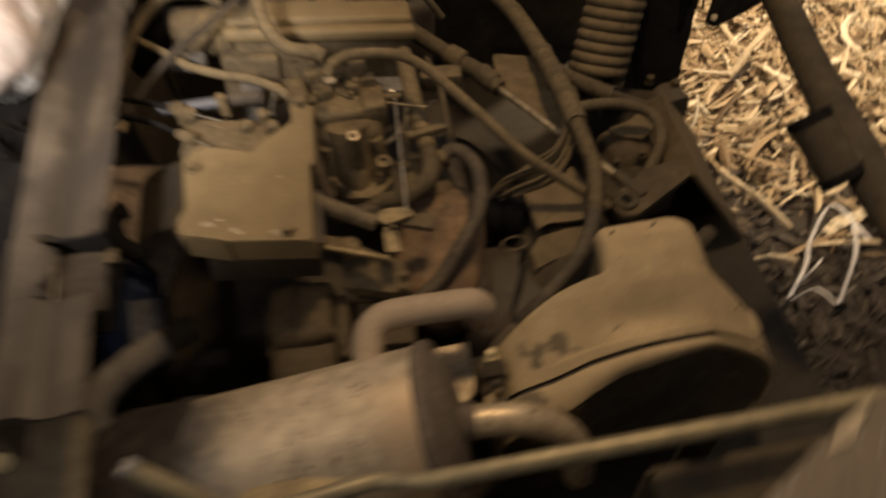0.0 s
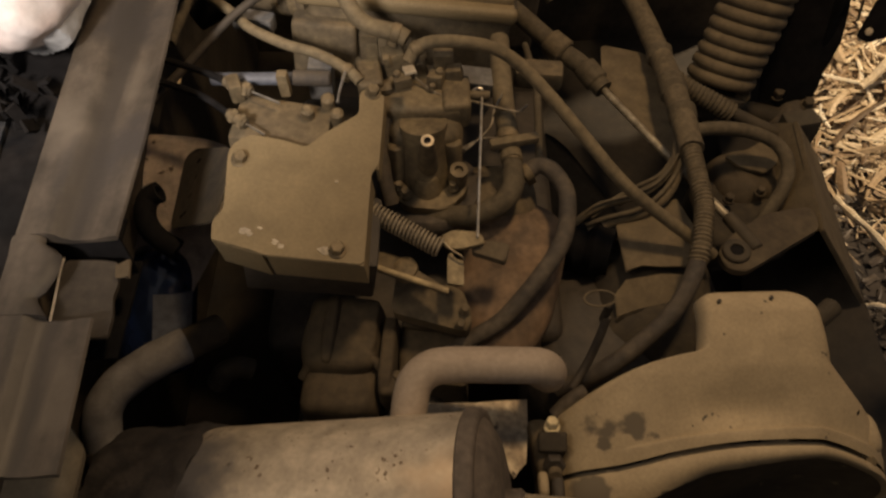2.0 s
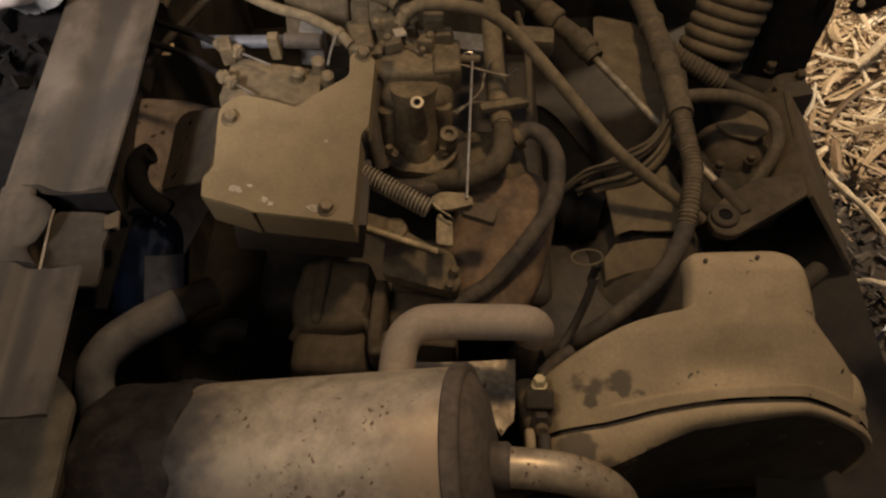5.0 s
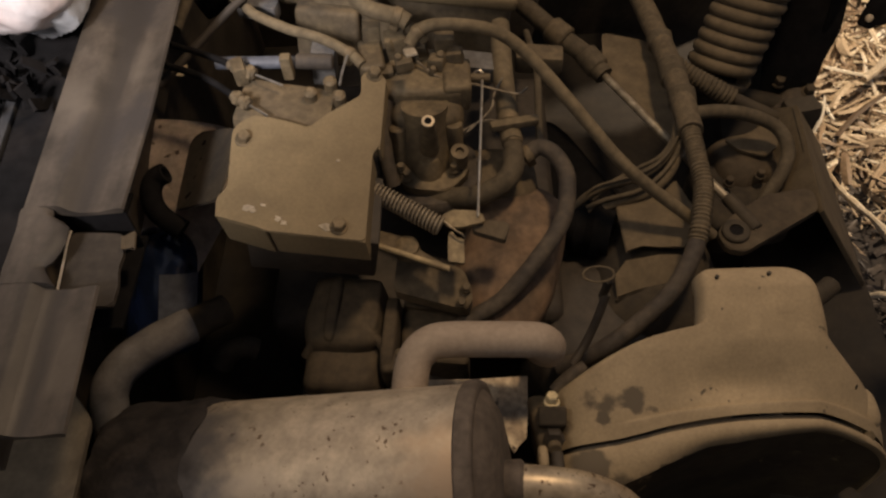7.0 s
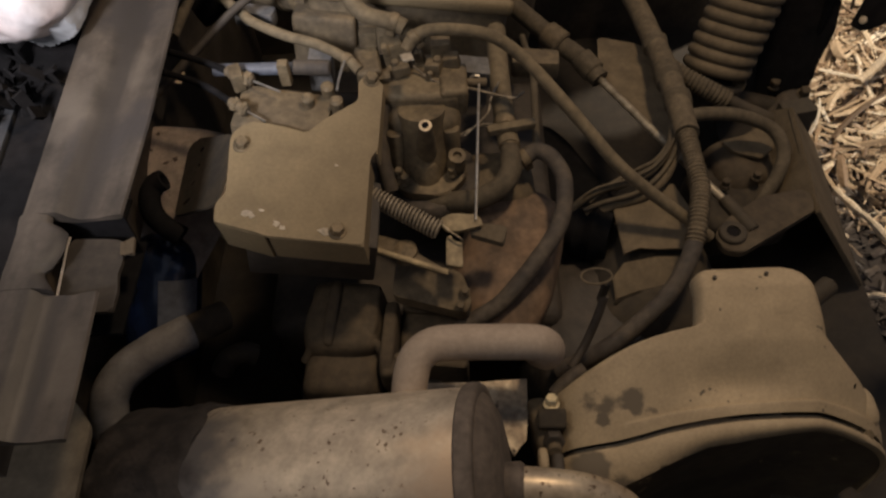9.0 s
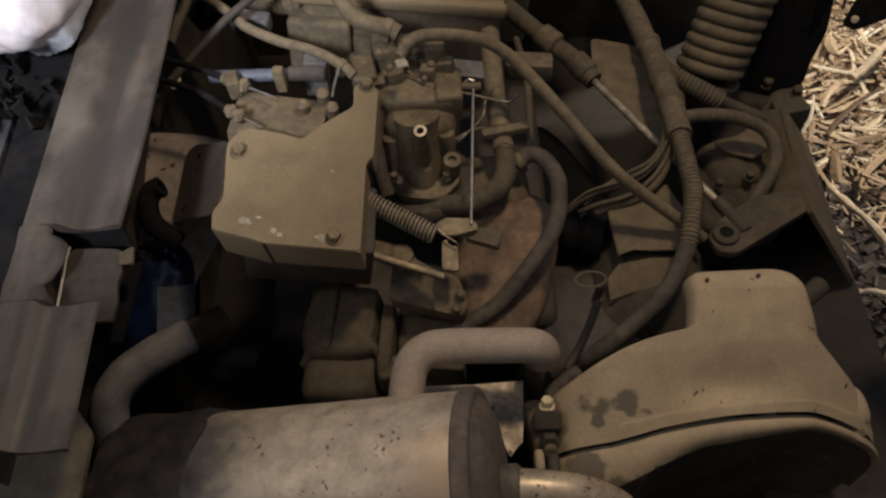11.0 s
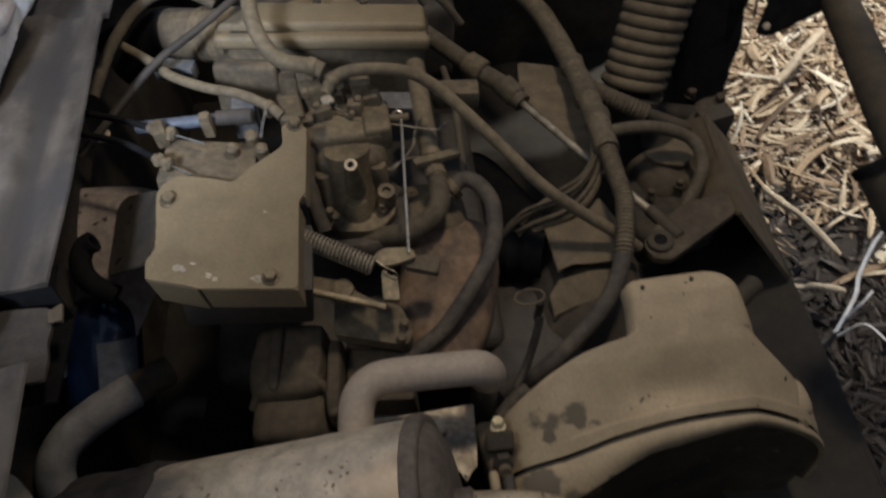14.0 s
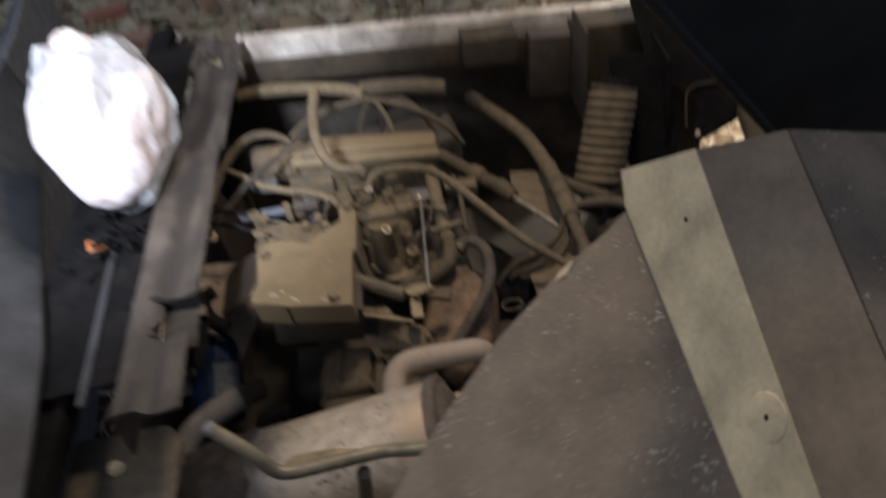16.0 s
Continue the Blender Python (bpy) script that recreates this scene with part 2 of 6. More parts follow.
M = {
    "plate": material("dusty_tan_paint", (0.208, 0.156, 0.085), (0.179, 0.134, 0.074), 0.7, scale=9, fine=300, bump=0.12, mottle=0.10),
    "cast": material("dusty_casting", DUST2, (0.103, 0.078, 0.048), 0.85, scale=30, fine=180, bump=0.5),
    "cast_dark": material("dark_casting", (0.036, 0.029, 0.022), (0.060, 0.048, 0.036), 0.7, scale=22, fine=150, bump=0.5),
    # Darker casting copy; the dimness round the transmission is put into its colour.
    "cast_low": material("dimmed_casting", (0.052, 0.039, 0.023), (0.031, 0.024, 0.016), 0.85, scale=26, fine=180, bump=0.4),
    "carb": material("dusty_aluminium", (0.180, 0.136, 0.078), (0.103, 0.077, 0.045), 0.7, 0.15, scale=40, fine=220, bump=0.4),
    "rust": material("rusty_casting", (0.205, 0.132, 0.080), (0.105, 0.074, 0.050), 0.85, scale=26, fine=160, bump=0.45),
    "hose": material("dusty_rubber", (0.103, 0.080, 0.049), (0.080, 0.062, 0.038), 0.85, scale=34, fine=240, bump=0.3),
    "hose_dark": material("dark_rubber", (0.055, 0.045, 0.036), (0.095, 0.075, 0.054), 0.8, scale=34, fine=240, bump=0.3),
    "hose_pale": material("pale_dusty_hose", (0.170, 0.131, 0.077), (0.134, 0.103, 0.061), 0.85, scale=30, fine=240, bump=0.25),
    "mount": material("red_brown_primer", (0.50, 0.415, 0.345), (0.42, 0.345, 0.285), 0.8, scale=18, fine=240, bump=0.15, spots=(0.10, 0.07, 0.05), spot_scale=70, spot_level=0.68),
    "cast_warm": material("dusty_cover_plate", (0.146, 0.110, 0.065), (0.115, 0.087, 0.052), 0.85, scale=12, fine=200, bump=0.25),
    "cast_brown": material("dark_brown_casting", (0.082, 0.061, 0.036), (0.060, 0.044, 0.027), 0.85, scale=24, fine=180, bump=0.35),
    "pan_dark": material("near_black_pan_steel", (0.020, 0.016, 0.012), (0.032, 0.025, 0.018), 0.8, scale=18, fine=180, bump=0.3),
    "notch": material("brown_dusty_plate", (0.044, 0.035, 0.026), (0.030, 0.024, 0.018), 0.75, scale=30, fine=220, bump=0.2),
    "loom": material("dusty_loom", (0.139, 0.106, 0.064), (0.103, 0.079, 0.048), 0.85, scale=40, fine=260, bump=0.3),
    "muffler": material("scorched_muffler_steel", (0.49, 0.415, 0.32), (0.35, 0.30, 0.235), 0.5, 0.25, scale=14, fine=220, bump=0.15, spots=(0.15, 0.105, 0.07), spot_scale=170, spot_level=0.665),
    "muffler_cap": material("dark_muffler_cap", (0.12, 0.095, 0.075), (0.085, 0.068, 0.055), 0.8, scale=30, fine=200, bump=0.25),
    "scorched": material("burnt_wrap", (0.012, 0.010, 0.010), (0.03, 0.025, 0.023), 0.8, scale=60, fine=200, bump=0.6),
    "elbow": material("grey_dusty_pipe", (0.205, 0.200, 0.200), (0.165, 0.155, 0.150), 0.8, scale=14, fine=260, bump=0.15),
    "pipe": material("dusty_exhaust_pipe", (0.36, 0.292, 0.228), (0.325, 0.26, 0.20), 0.75, 0.1, scale=25, fine=240, bump=0.12, mottle=0.06),
    "outlet": material("bare_exhaust_pipe", (0.50, 0.41, 0.29), (0.38, 0.30, 0.21), 0.42, 0.4, scale=18, fine=200, bump=0.15, spots=(0.11, 0.07, 0.04), spot_scale=230, spot_level=0.655),
    "shroud": material("dusty_olive_plastic", (0.40, 0.312, 0.196), (0.335, 0.26, 0.162), 0.75, scale=10, fine=320, bump=0.1, spots=(0.10, 0.082, 0.058), spot_scale=110, spot_level=0.72, mottle=0.10),
    "rod": material("worn_shift_rod_steel", (0.46, 0.39, 0.28), (0.20, 0.165, 0.115), 0.42, 0.45, scale=50, fine=260, bump=0.15),
    "apron": material("dull_olive_plate_paint", (0.120, 0.100, 0.072), (0.062, 0.051, 0.037), 0.7, scale=16, fine=220, bump=0.2),
    # Darker copy of the housing plastic: front shade and oil put in the colour.
    "shroud_shaded": material("shaded_oily_olive_plastic", (0.105, 0.083, 0.053), (0.066, 0.052, 0.034), 0.6, scale=16, fine=240, bump=0.15, spots=(0.26, 0.205, 0.13), spot_scale=50, spot_level=0.70),
    "rail": material("worn_grey_frame_paint", (0.088, 0.071, 0.055), (0.036, 0.029, 0.022), 0.55, scale=38, fine=200, bump=0.25, stretch=(1.0, 0.25, 1.0), mottle=0.12),
    "frame": material("dusty_frame_steel", (0.066, 0.050, 0.030), (0.041, 0.032, 0.021), 0.8, scale=14, fine=180, bump=0.35),
    "panel": material("grey_underside_plastic", (0.172, 0.136, 0.098), (0.112, 0.089, 0.066), 0.7, scale=8, fine=260, bump=0.2, spots=(0.30, 0.27, 0.22), spot_scale=390, spot_level=0.665),
    "strip": material("olive_flange_paint", (0.67, 0.56, 0.35), (0.55, 0.455, 0.29), 0.7, scale=9, fine=260, bump=0.15),
    "beam": material("olive_beam_paint", (0.36, 0.305, 0.19), (0.25, 0.21, 0.135), 0.7, scale=14, fine=220, bump=0.2, spots=(0.12, 0.10, 0.07), spot_scale=60, spot_level=0.68),
    "bar": material("worn_olive_bar_paint", (0.29, 0.25, 0.16), (0.19, 0.165, 0.115), 0.45, 0.3, scale=20, fine=220, bump=0.15),
    "fold": material("brown_grey_fold_paint", (0.20, 0.158, 0.108), (0.15, 0.118, 0.082), 0.7, scale=9, fine=260, bump=0.15),
    "foil": material("silvery_foil_scrap", (0.50, 0.48, 0.45), (0.36, 0.34, 0.31), 0.55, 0.1, scale=60, fine=200, bump=0.3),
    "black": material("dull_black", (0.008, 0.008, 0.0085), (0.013, 0.012, 0.012), 0.9, scale=20, fine=200, bump=0.2, shine=0.06),
    "hood": material("scuffed_black_green_plastic", (0.042, 0.044, 0.040), (0.030, 0.031, 0.030), 0.6, scale=9, fine=200, bump=0.2),
    "plug": material("blue_grey_sleeve", (0.10, 0.11, 0.135), (0.075, 0.08, 0.095), 0.6, scale=30, fine=200, bump=0.2),
    "blue": material("blue_filter_paint", (0.006, 0.014, 0.046), (0.008, 0.014, 0.034), 0.14, scale=25, fine=200, bump=0.05),
    "shoulder": material("scuffed_grey_body_plastic", (0.050, 0.053, 0.058), (0.034, 0.035, 0.037), 0.65, scale=9, fine=160, bump=0.25),
    "bluegrey": material("blue_grey_plastic", (0.17, 0.185, 0.21), (0.12, 0.13, 0.145), 0.6, scale=30, fine=200, bump=0.2),
    "greybox": material("pale_grey_plastic", (0.14, 0.135, 0.13), (0.10, 0.092, 0.082), 0.6, scale=40, fine=240, bump=0.15),
    "steel": material("bright_steel", (0.55, 0.52, 0.46), (0.38, 0.34, 0.28), 0.35, 0.85, scale=40, fine=260, bump=0.1),
    "shield": material("tarnished_shield_steel", (0.52, 0.44, 0.32), (0.28, 0.22, 0.155), 0.55, 0.35, scale=45, blend=0.7, fine=260, bump=0.2, spots=(0.07, 0.052, 0.036), spot_scale=60, spot_level=0.60),
    "worn": material("worn_dusty_steel", (0.30, 0.255, 0.19), (0.16, 0.13, 0.092), 0.45, 0.6, scale=60, fine=260, bump=0.1),
    "brass": material("yellow_plated_steel", (0.28, 0.222, 0.130), (0.18, 0.14, 0.084), 0.55, 0.4, scale=40, fine=260, bump=0.15),
    "bolt": material("dull_bolt_steel", (0.206, 0.155, 0.091), (0.144, 0.110, 0.065), 0.7, 0.3, scale=60, fine=300, bump=0.2),
    "bag": material("clear_plastic_film", (0.76, 0.78, 0.81), (0.68, 0.70, 0.72), 0.14, scale=9, fine=120, bump=0.15),
    "strip_film": material("white_plastic_strip", (0.80, 0.80, 0.81), (0.70, 0.66, 0.64), 0.32, scale=9, fine=120, bump=0.15),
    "filling": material("white_pink_stuffing", (0.72, 0.70, 0.70), (0.68, 0.57, 0.54), 0.7, scale=16, fine=120, bump=0.2, mottle=0.08),
    "chip": material("chipped_primer", (0.42, 0.36, 0.27), (0.32, 0.27, 0.2), 0.8, scale=60, fine=300, bump=0.2),
    "rail_pale": material("pale_worn_frame_paint", (0.60, 0.56, 0.50), (0.36, 0.32, 0.27), 0.6, scale=14, fine=200, bump=0.2),
    "spring": material("dull_spring_steel", (0.30, 0.25, 0.175), (0.22, 0.18, 0.125), 0.6, 0.3, scale=60, fine=300, bump=0.1),
    "leaf": material("pale_dry_leaf", (0.62, 0.52, 0.38), (0.5, 0.4, 0.27), 0.8, scale=60, fine=300, bump=0.3),
    "orange": material("orange_scrap", (0.36, 0.13, 0.035), (0.35, 0.12, 0.04), 0.6, scale=60, fine=300, bump=0.2),
    "soil": material("trampled_soil", (0.024, 0.018, 0.014), (0.042, 0.032, 0.024), 0.95, scale=5, fine=90, bump=0.9),
}
blotches(M["shroud"], [((0.2765, 0.3735, 0.632), 0.014, 0.002), ((0.246, 0.383, 0.628), 0.007, 0.0015), ((0.237, 0.3745, 0.622), 0.010, 0.003), ((0.2525, 0.368, 0.628), 0.009, 0.003), ((0.246, 0.356, 0.624), 0.006, 0.0015), ((0.290, 0.362, 0.634), 0.005, 0.0015),
                       ((0.231, 0.313, 0.60), 0.022, 0.003), ((0.284, 0.320, 0.60), 0.015, 0.003), ((0.262, 0.302, 0.59), 0.018, 0.003), ((0.212, 0.358, 0.60), 0.010, 0.003)], (0.135, 0.108, 0.074), 0.006, 75.0)
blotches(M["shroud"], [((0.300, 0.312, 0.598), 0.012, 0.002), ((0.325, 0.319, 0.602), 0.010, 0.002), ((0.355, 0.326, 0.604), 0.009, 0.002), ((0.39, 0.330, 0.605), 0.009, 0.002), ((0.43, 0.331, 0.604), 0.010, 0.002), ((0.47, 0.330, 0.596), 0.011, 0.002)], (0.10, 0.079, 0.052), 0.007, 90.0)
_nt = M["bag"].node_tree
_clear, _both, _out = _nt.nodes.new("ShaderNodeBsdfTransparent"), _nt.nodes.new("ShaderNodeMixShader"), _nt.nodes["Material Output"]
_both.inputs[0].default_value = 0.64
_nt.links.new(_clear.outputs[0], _both.inputs[1])
_nt.links.new(_nt.nodes["Principled BSDF"].outputs[0], _both.inputs[2])
_nt.links.new(_both.outputs[0], _out.inputs["Surface"])
blotches(M["muffler"], [((0.106, 0.262, 0.733), 0.034, 0.02), ((0.116, 0.235, 0.70), 0.026, 0.015)], (0.42, 0.315, 0.22), 0.02, 40.0)
blotches(M["muffler"], [((-0.075, 0.258, 0.70), 0.030, 0.02), ((-0.07, 0.225, 0.66), 0.03, 0.02)], (0.42, 0.36, 0.29), 0.015, 60.0)
blotches(M["muffler"], [((-0.14, 0.262, 0.70), 0.052, 0.022), ((-0.14, 0.22, 0.66), 0.05, 0.02), ((-0.13, 0.31, 0.70), 0.04, 0.02)], (0.135, 0.128, 0.128), 0.012, 70.0)
blotches(M["muffler"], [((-0.15, 0.27, 0.70), 0.030, 0.014), ((-0.15, 0.23, 0.67), 0.034, 0.014)], (0.04, 0.035, 0.036), 0.014, 55.0)
blotches(M["rail"], [((-0.225, 0.56, 0.86), 0.026, 0.02), ((-0.185, 0.62, 0.86), 0.018, 0.016), ((-0.17, 0.31, 0.85), 0.018, 0.016)], (0.105, 0.087, 0.068), 0.02, 30.0)
blotches(M["rail"], [((-0.19, 0.52, 0.855), 0.022, 0.012), ((-0.20, 0.70, 0.855), 0.03, 0.012), ((-0.165, 0.55, 0.85), 0.016, 0.01)], (0.04, 0.034, 0.03), 0.02, 30.0)
def fold_shade(m, line, half, colour, ragged=0.012):
    """The shade of the rail's step painted as a long dark band beside the fold, with uneven edges: line gives x at y =
    0 and its slope.
    """
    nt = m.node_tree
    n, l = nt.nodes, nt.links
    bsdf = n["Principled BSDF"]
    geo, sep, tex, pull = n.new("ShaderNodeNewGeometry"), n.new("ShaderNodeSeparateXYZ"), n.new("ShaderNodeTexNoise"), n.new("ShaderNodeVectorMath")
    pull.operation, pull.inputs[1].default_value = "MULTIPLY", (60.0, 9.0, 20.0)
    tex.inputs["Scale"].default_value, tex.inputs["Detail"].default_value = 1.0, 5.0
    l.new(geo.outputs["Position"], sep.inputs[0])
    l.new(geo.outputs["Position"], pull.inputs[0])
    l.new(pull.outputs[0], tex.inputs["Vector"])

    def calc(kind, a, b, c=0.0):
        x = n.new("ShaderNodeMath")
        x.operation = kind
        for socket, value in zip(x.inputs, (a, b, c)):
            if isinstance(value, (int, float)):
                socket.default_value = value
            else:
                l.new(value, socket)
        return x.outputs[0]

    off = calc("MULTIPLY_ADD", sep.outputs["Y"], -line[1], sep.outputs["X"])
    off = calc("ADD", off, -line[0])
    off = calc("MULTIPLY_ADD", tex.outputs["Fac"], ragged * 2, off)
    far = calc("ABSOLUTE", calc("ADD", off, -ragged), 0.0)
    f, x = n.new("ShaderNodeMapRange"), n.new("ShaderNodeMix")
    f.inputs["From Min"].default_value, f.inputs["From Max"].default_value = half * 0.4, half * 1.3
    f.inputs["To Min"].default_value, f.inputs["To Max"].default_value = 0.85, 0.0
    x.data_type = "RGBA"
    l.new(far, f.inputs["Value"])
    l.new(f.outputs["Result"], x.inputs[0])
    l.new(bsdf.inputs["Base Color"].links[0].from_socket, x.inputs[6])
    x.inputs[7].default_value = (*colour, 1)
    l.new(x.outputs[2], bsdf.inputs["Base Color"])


fold_shade(M["rail"], (-0.172, -0.040), 0.012, (0.030, 0.025, 0.021))


def litter_material(name, stops):
    """Colour picked for each piece of straw by chance."""
    m = bpy.data.materials.new(name)
    m.use_nodes = True
    nt = m.node_tree
    geo, ramp = nt.nodes.new("ShaderNodeNewGeometry"), nt.nodes.new("ShaderNodeValToRGB")
    el = ramp.color_ramp.elements
    el[0].color, el[1].color = (*stops[0], 1), (*stops[-1], 1)
    for k, c in enumerate(stops[1:-1]):
        el.new((k + 1) / (len(stops) - 1)).color = (*c, 1)
    tex, mx = nt.nodes.new("ShaderNodeTexNoise"), nt.nodes.new("ShaderNodeMix")
    tex.inputs["Scale"].default_value = 120.0
    mx.data_type, mx.blend_type, mx.inputs[0].default_value = "RGBA", "OVERLAY", 0.5
    nt.links.new(geo.outputs["Position"], tex.inputs["Vector"])
    nt.links.new(geo.outputs["Random Per Island"], ramp.inputs["Fac"])
    nt.links.new(ramp.outputs["Color"], mx.inputs[6])
    nt.links.new(tex.outputs["Fac"], mx.inputs[7])
    nt.links.new(mx.outputs[2], nt.nodes["Principled BSDF"].inputs["Base Color"])
    nt.nodes["Principled BSDF"].inputs["Roughness"].default_value = 0.6
    return m


STRAW = litter_material("loose_straw", [(0.12, 0.075, 0.04), (0.26, 0.175, 0.10), (0.42, 0.31, 0.19), (0.52, 0.41, 0.27), (0.62, 0.52, 0.37), (0.84, 0.77, 0.62)])
BED = litter_material("trodden_straw", [(0.13, 0.085, 0.05), (0.24, 0.165, 0.10), (0.34, 0.25, 0.155), (0.45, 0.35, 0.23)])
LITTER = litter_material("dark_litter", [(0.022, 0.015, 0.012), (0.04, 0.029, 0.021), (0.055, 0.041, 0.031), (0.09, 0.07, 0.052)])
LEAF = litter_material("tan_leaf_litter", [(0.16, 0.11, 0.06), (0.34, 0.25, 0.14), (0.46, 0.36, 0.22), (0.40, 0.37, 0.22), (0.70, 0.60, 0.42)])
BRICK = bpy.data.materials.new("fired_brick")
BRICK.use_nodes = True
_nt = BRICK.node_tree
_inf, _ramp = _nt.nodes.new("ShaderNodeObjectInfo"), _nt.nodes.new("ShaderNodeValToRGB")
_ramp.color_ramp.elements[0].color, _ramp.color_ramp.elements[1].color = (0.50, 0.22, 0.14, 1), (0.56, 0.33, 0.22, 1)
_noi, _mx = _nt.nodes.new("ShaderNodeTexNoise"), _nt.nodes.new("ShaderNodeMix")
_noi.inputs["Scale"].default_value = 30.0
_mx.data_type, _mx.inputs[0].default_value = "RGBA", 0.35
_nt.links.new(_inf.outputs["Random"], _ramp.inputs["Fac"])
_nt.links.new(_ramp.outputs["Color"], _mx.inputs[6])
_nt.links.new(_noi.outputs["Color"], _mx.inputs[7])
_mx.blend_type = "MULTIPLY"
_nt.links.new(_mx.outputs[2], _nt.nodes["Principled BSDF"].inputs["Base Color"])
_nt.nodes["Principled BSDF"].inputs["Roughness"].default_value = 0.9


# ---- building helpers ----
def thing(name, loc, label, category, group="", kind=""):
    ob = new(name)
    ob.empty_display_size = 0.05
    ob.location = loc
    return tagged(ob, label, category, group, kind)


def mesh_of(name, bm, mat, smooth=40):
    bmesh.ops.recalc_face_normals(bm, faces=bm.faces)
    me = bpy.data.meshes.new(name)
    bm.to_mesh(me)
    bm.free()
    if smooth:
        me.polygons.foreach_set("use_smooth", [True] * len(me.polygons))
        me.set_sharp_from_angle(angle=radians(smooth))
    me.materials.append(mat)
    return me


def part(name, bm, mat, parent, label="", smooth=40):
    """One mesh, given in world places, under a thing or a part."""
    ob = new(name, mesh_of(name, bm, mat, smooth))
    ob.parent = parent
    if parent.parent is None:
        ob.matrix_parent_inverse = Matrix.Translation(-parent.location)
    return tagged(ob, label)


def solo(name, bm, mat, label, category, group="", kind="", smooth=40):
    return tagged(new(name, mesh_of(name, bm, mat, smooth)), label, category, group, kind)


def axes(d):
    d = Vector(d).normalized()
    a = d.cross(Vector((0, 0, 1)) if abs(d.z) < 0.9 else Vector((0, 1, 0))).normalized()
    return d, a, d.cross(a)


def spline(pts, per=8):
    """Catmull-Rom through control points."""
    p = [Vector(q) for q in pts]
    p = [p[0] * 2 - p[1]] + p + [p[-1] * 2 - p[-2]]
    out = []
    for i in range(1, len(p) - 2):
        a, b, c, d = p[i - 1:i + 3]
        for k in range(per):
            t = k / per
            out.append(0.5 * (2 * b + (c - a) * t + (2 * a - 5 * b + 4 * c - d) * t * t + (3 * b - a - 3 * c + d) * t ** 3))
    out.append(p[-2])
    return out


def sweep(bm, line, radius, sides=14, hollow=0.0):
    """A round skin along a line; radius is a number or a list; hollow opens the ends to a bore."""
    n = len(line)
    rad = radius if isinstance(radius, list) else [radius] * n
    up, rings = None, []
    for i, p in enumerate(line):
        d = (line[min(i + 1, n - 1)] - line[max(i - 1, 0)]).normalized()
        if up is None:
            up = axes(d)[1]
        up = (up - d * up.dot(d)).normalized()
        side = d.cross(up)
        rings.append([bm.verts.new(p + (up * math.cos(a) + side * math.sin(a)) * rad[i]) for a in (2 * math.pi * k / sides for k in range(sides))])
    for r, s in zip(rings, rings[1:]):
        for k in range(sides):
            bm.faces.new((r[k], r[(k + 1) % sides], s[(k + 1) % sides], s[k]))
    for r, p, d in ((rings[0], line[0], line[1] - line[0]), (rings[-1], line[-1], line[-2] - line[-1])):
        if hollow:
            inner = [bm.verts.new(p + (v.co - p) * hollow) for v in r]
            deep = [bm.verts.new(v.co + d.normalized() * 0.02) for v in inner]
            for k in range(sides):
                j = (k + 1) % sides
                bm.faces.new((r[k], r[j], inner[j], inner[k]))
                bm.faces.new((inner[k], inner[j], deep[j], deep[k]))
            bm.faces.new(deep)
        else:
            bm.faces.new(r)
    return bm


def tube(pts, r, per=8, sides=14, wobble=0.0, hollow=0.0, ribs=None):
    line = spline(pts, per) if len(pts) > 2 else [Vector(pts[0]).lerp(Vector(pts[1]), k / 6) for k in range(7)]
    if ribs:
        pitch, depth = ribs
        fine, acc = [line[0]], 0.0
        dense = []
        for a, b in zip(line, line[1:]):
            m = max(1, int((b - a).length / (pitch / 4)))
            dense += [a.lerp(b, k / m) for k in range(m)]
        line = dense + [line[-1]]
        rad, acc = [], 0.0
        for i, p in enumerate(line):
            acc += (p - line[i - 1]).length if i else 0
            rad.append(r + depth * (0.5 + 0.5 * math.sin(2 * math.pi * acc / pitch)))
        return sweep(bmesh.new(), line, rad, sides, hollow)
    rad = [r * (1 + wobble * noise.noise(p * 60)) for p in line]
    return sweep(bmesh.new(), line, rad, sides, hollow)


def lathe(bm, origin, direction, profile, sides=24):
    """Rings (distance along, radius) round an axis."""
    d, a, b = axes(direction)
    o = Vector(origin)
    rings = [[bm.verts.new(o + d * h + (a * math.cos(t) + b * math.sin(t)) * r) for t in (2 * math.pi * k / sides for k in range(sides))] for h, r in profile]
    for r, s in zip(rings, rings[1:]):
        for k in range(sides):
            bm.faces.new((r[k], r[(k + 1) % sides], s[(k + 1) % sides], s[k]))
    bm.faces.new(rings[0])
    bm.faces.new(rings[-1])
    return bm


def rod(a, b, r, sides=12, chamfer=0.15):
    a, b = Vector(a), Vector(b)
    h = (b - a).length
    c = min(r * chamfer, h * 0.2)
    return lathe(bmesh.new(), a, b - a, [(0, r - c), (c, r), (h - c, r), (h, r - c)], sides)


def block(bm, m, dims, bevel=0.003, segments=2):
    """A bevelled box of those sizes at the pose m."""
    r = bmesh.ops.create_cube(bm, size=1.0, matrix=m @ Matrix.Diagonal((*dims, 1)))
    if bevel:
        edges = {e for v in r["verts"] for e in v.link_edges}
        bmesh.ops.bevel(bm, geom=list(edges), offset=bevel, segments=segments, affect="EDGES", profile=0.6)
    return bm


def box(m, dims, bevel=0.003, segments=2):
    return block(bmesh.new(), m, dims, bevel, segments)


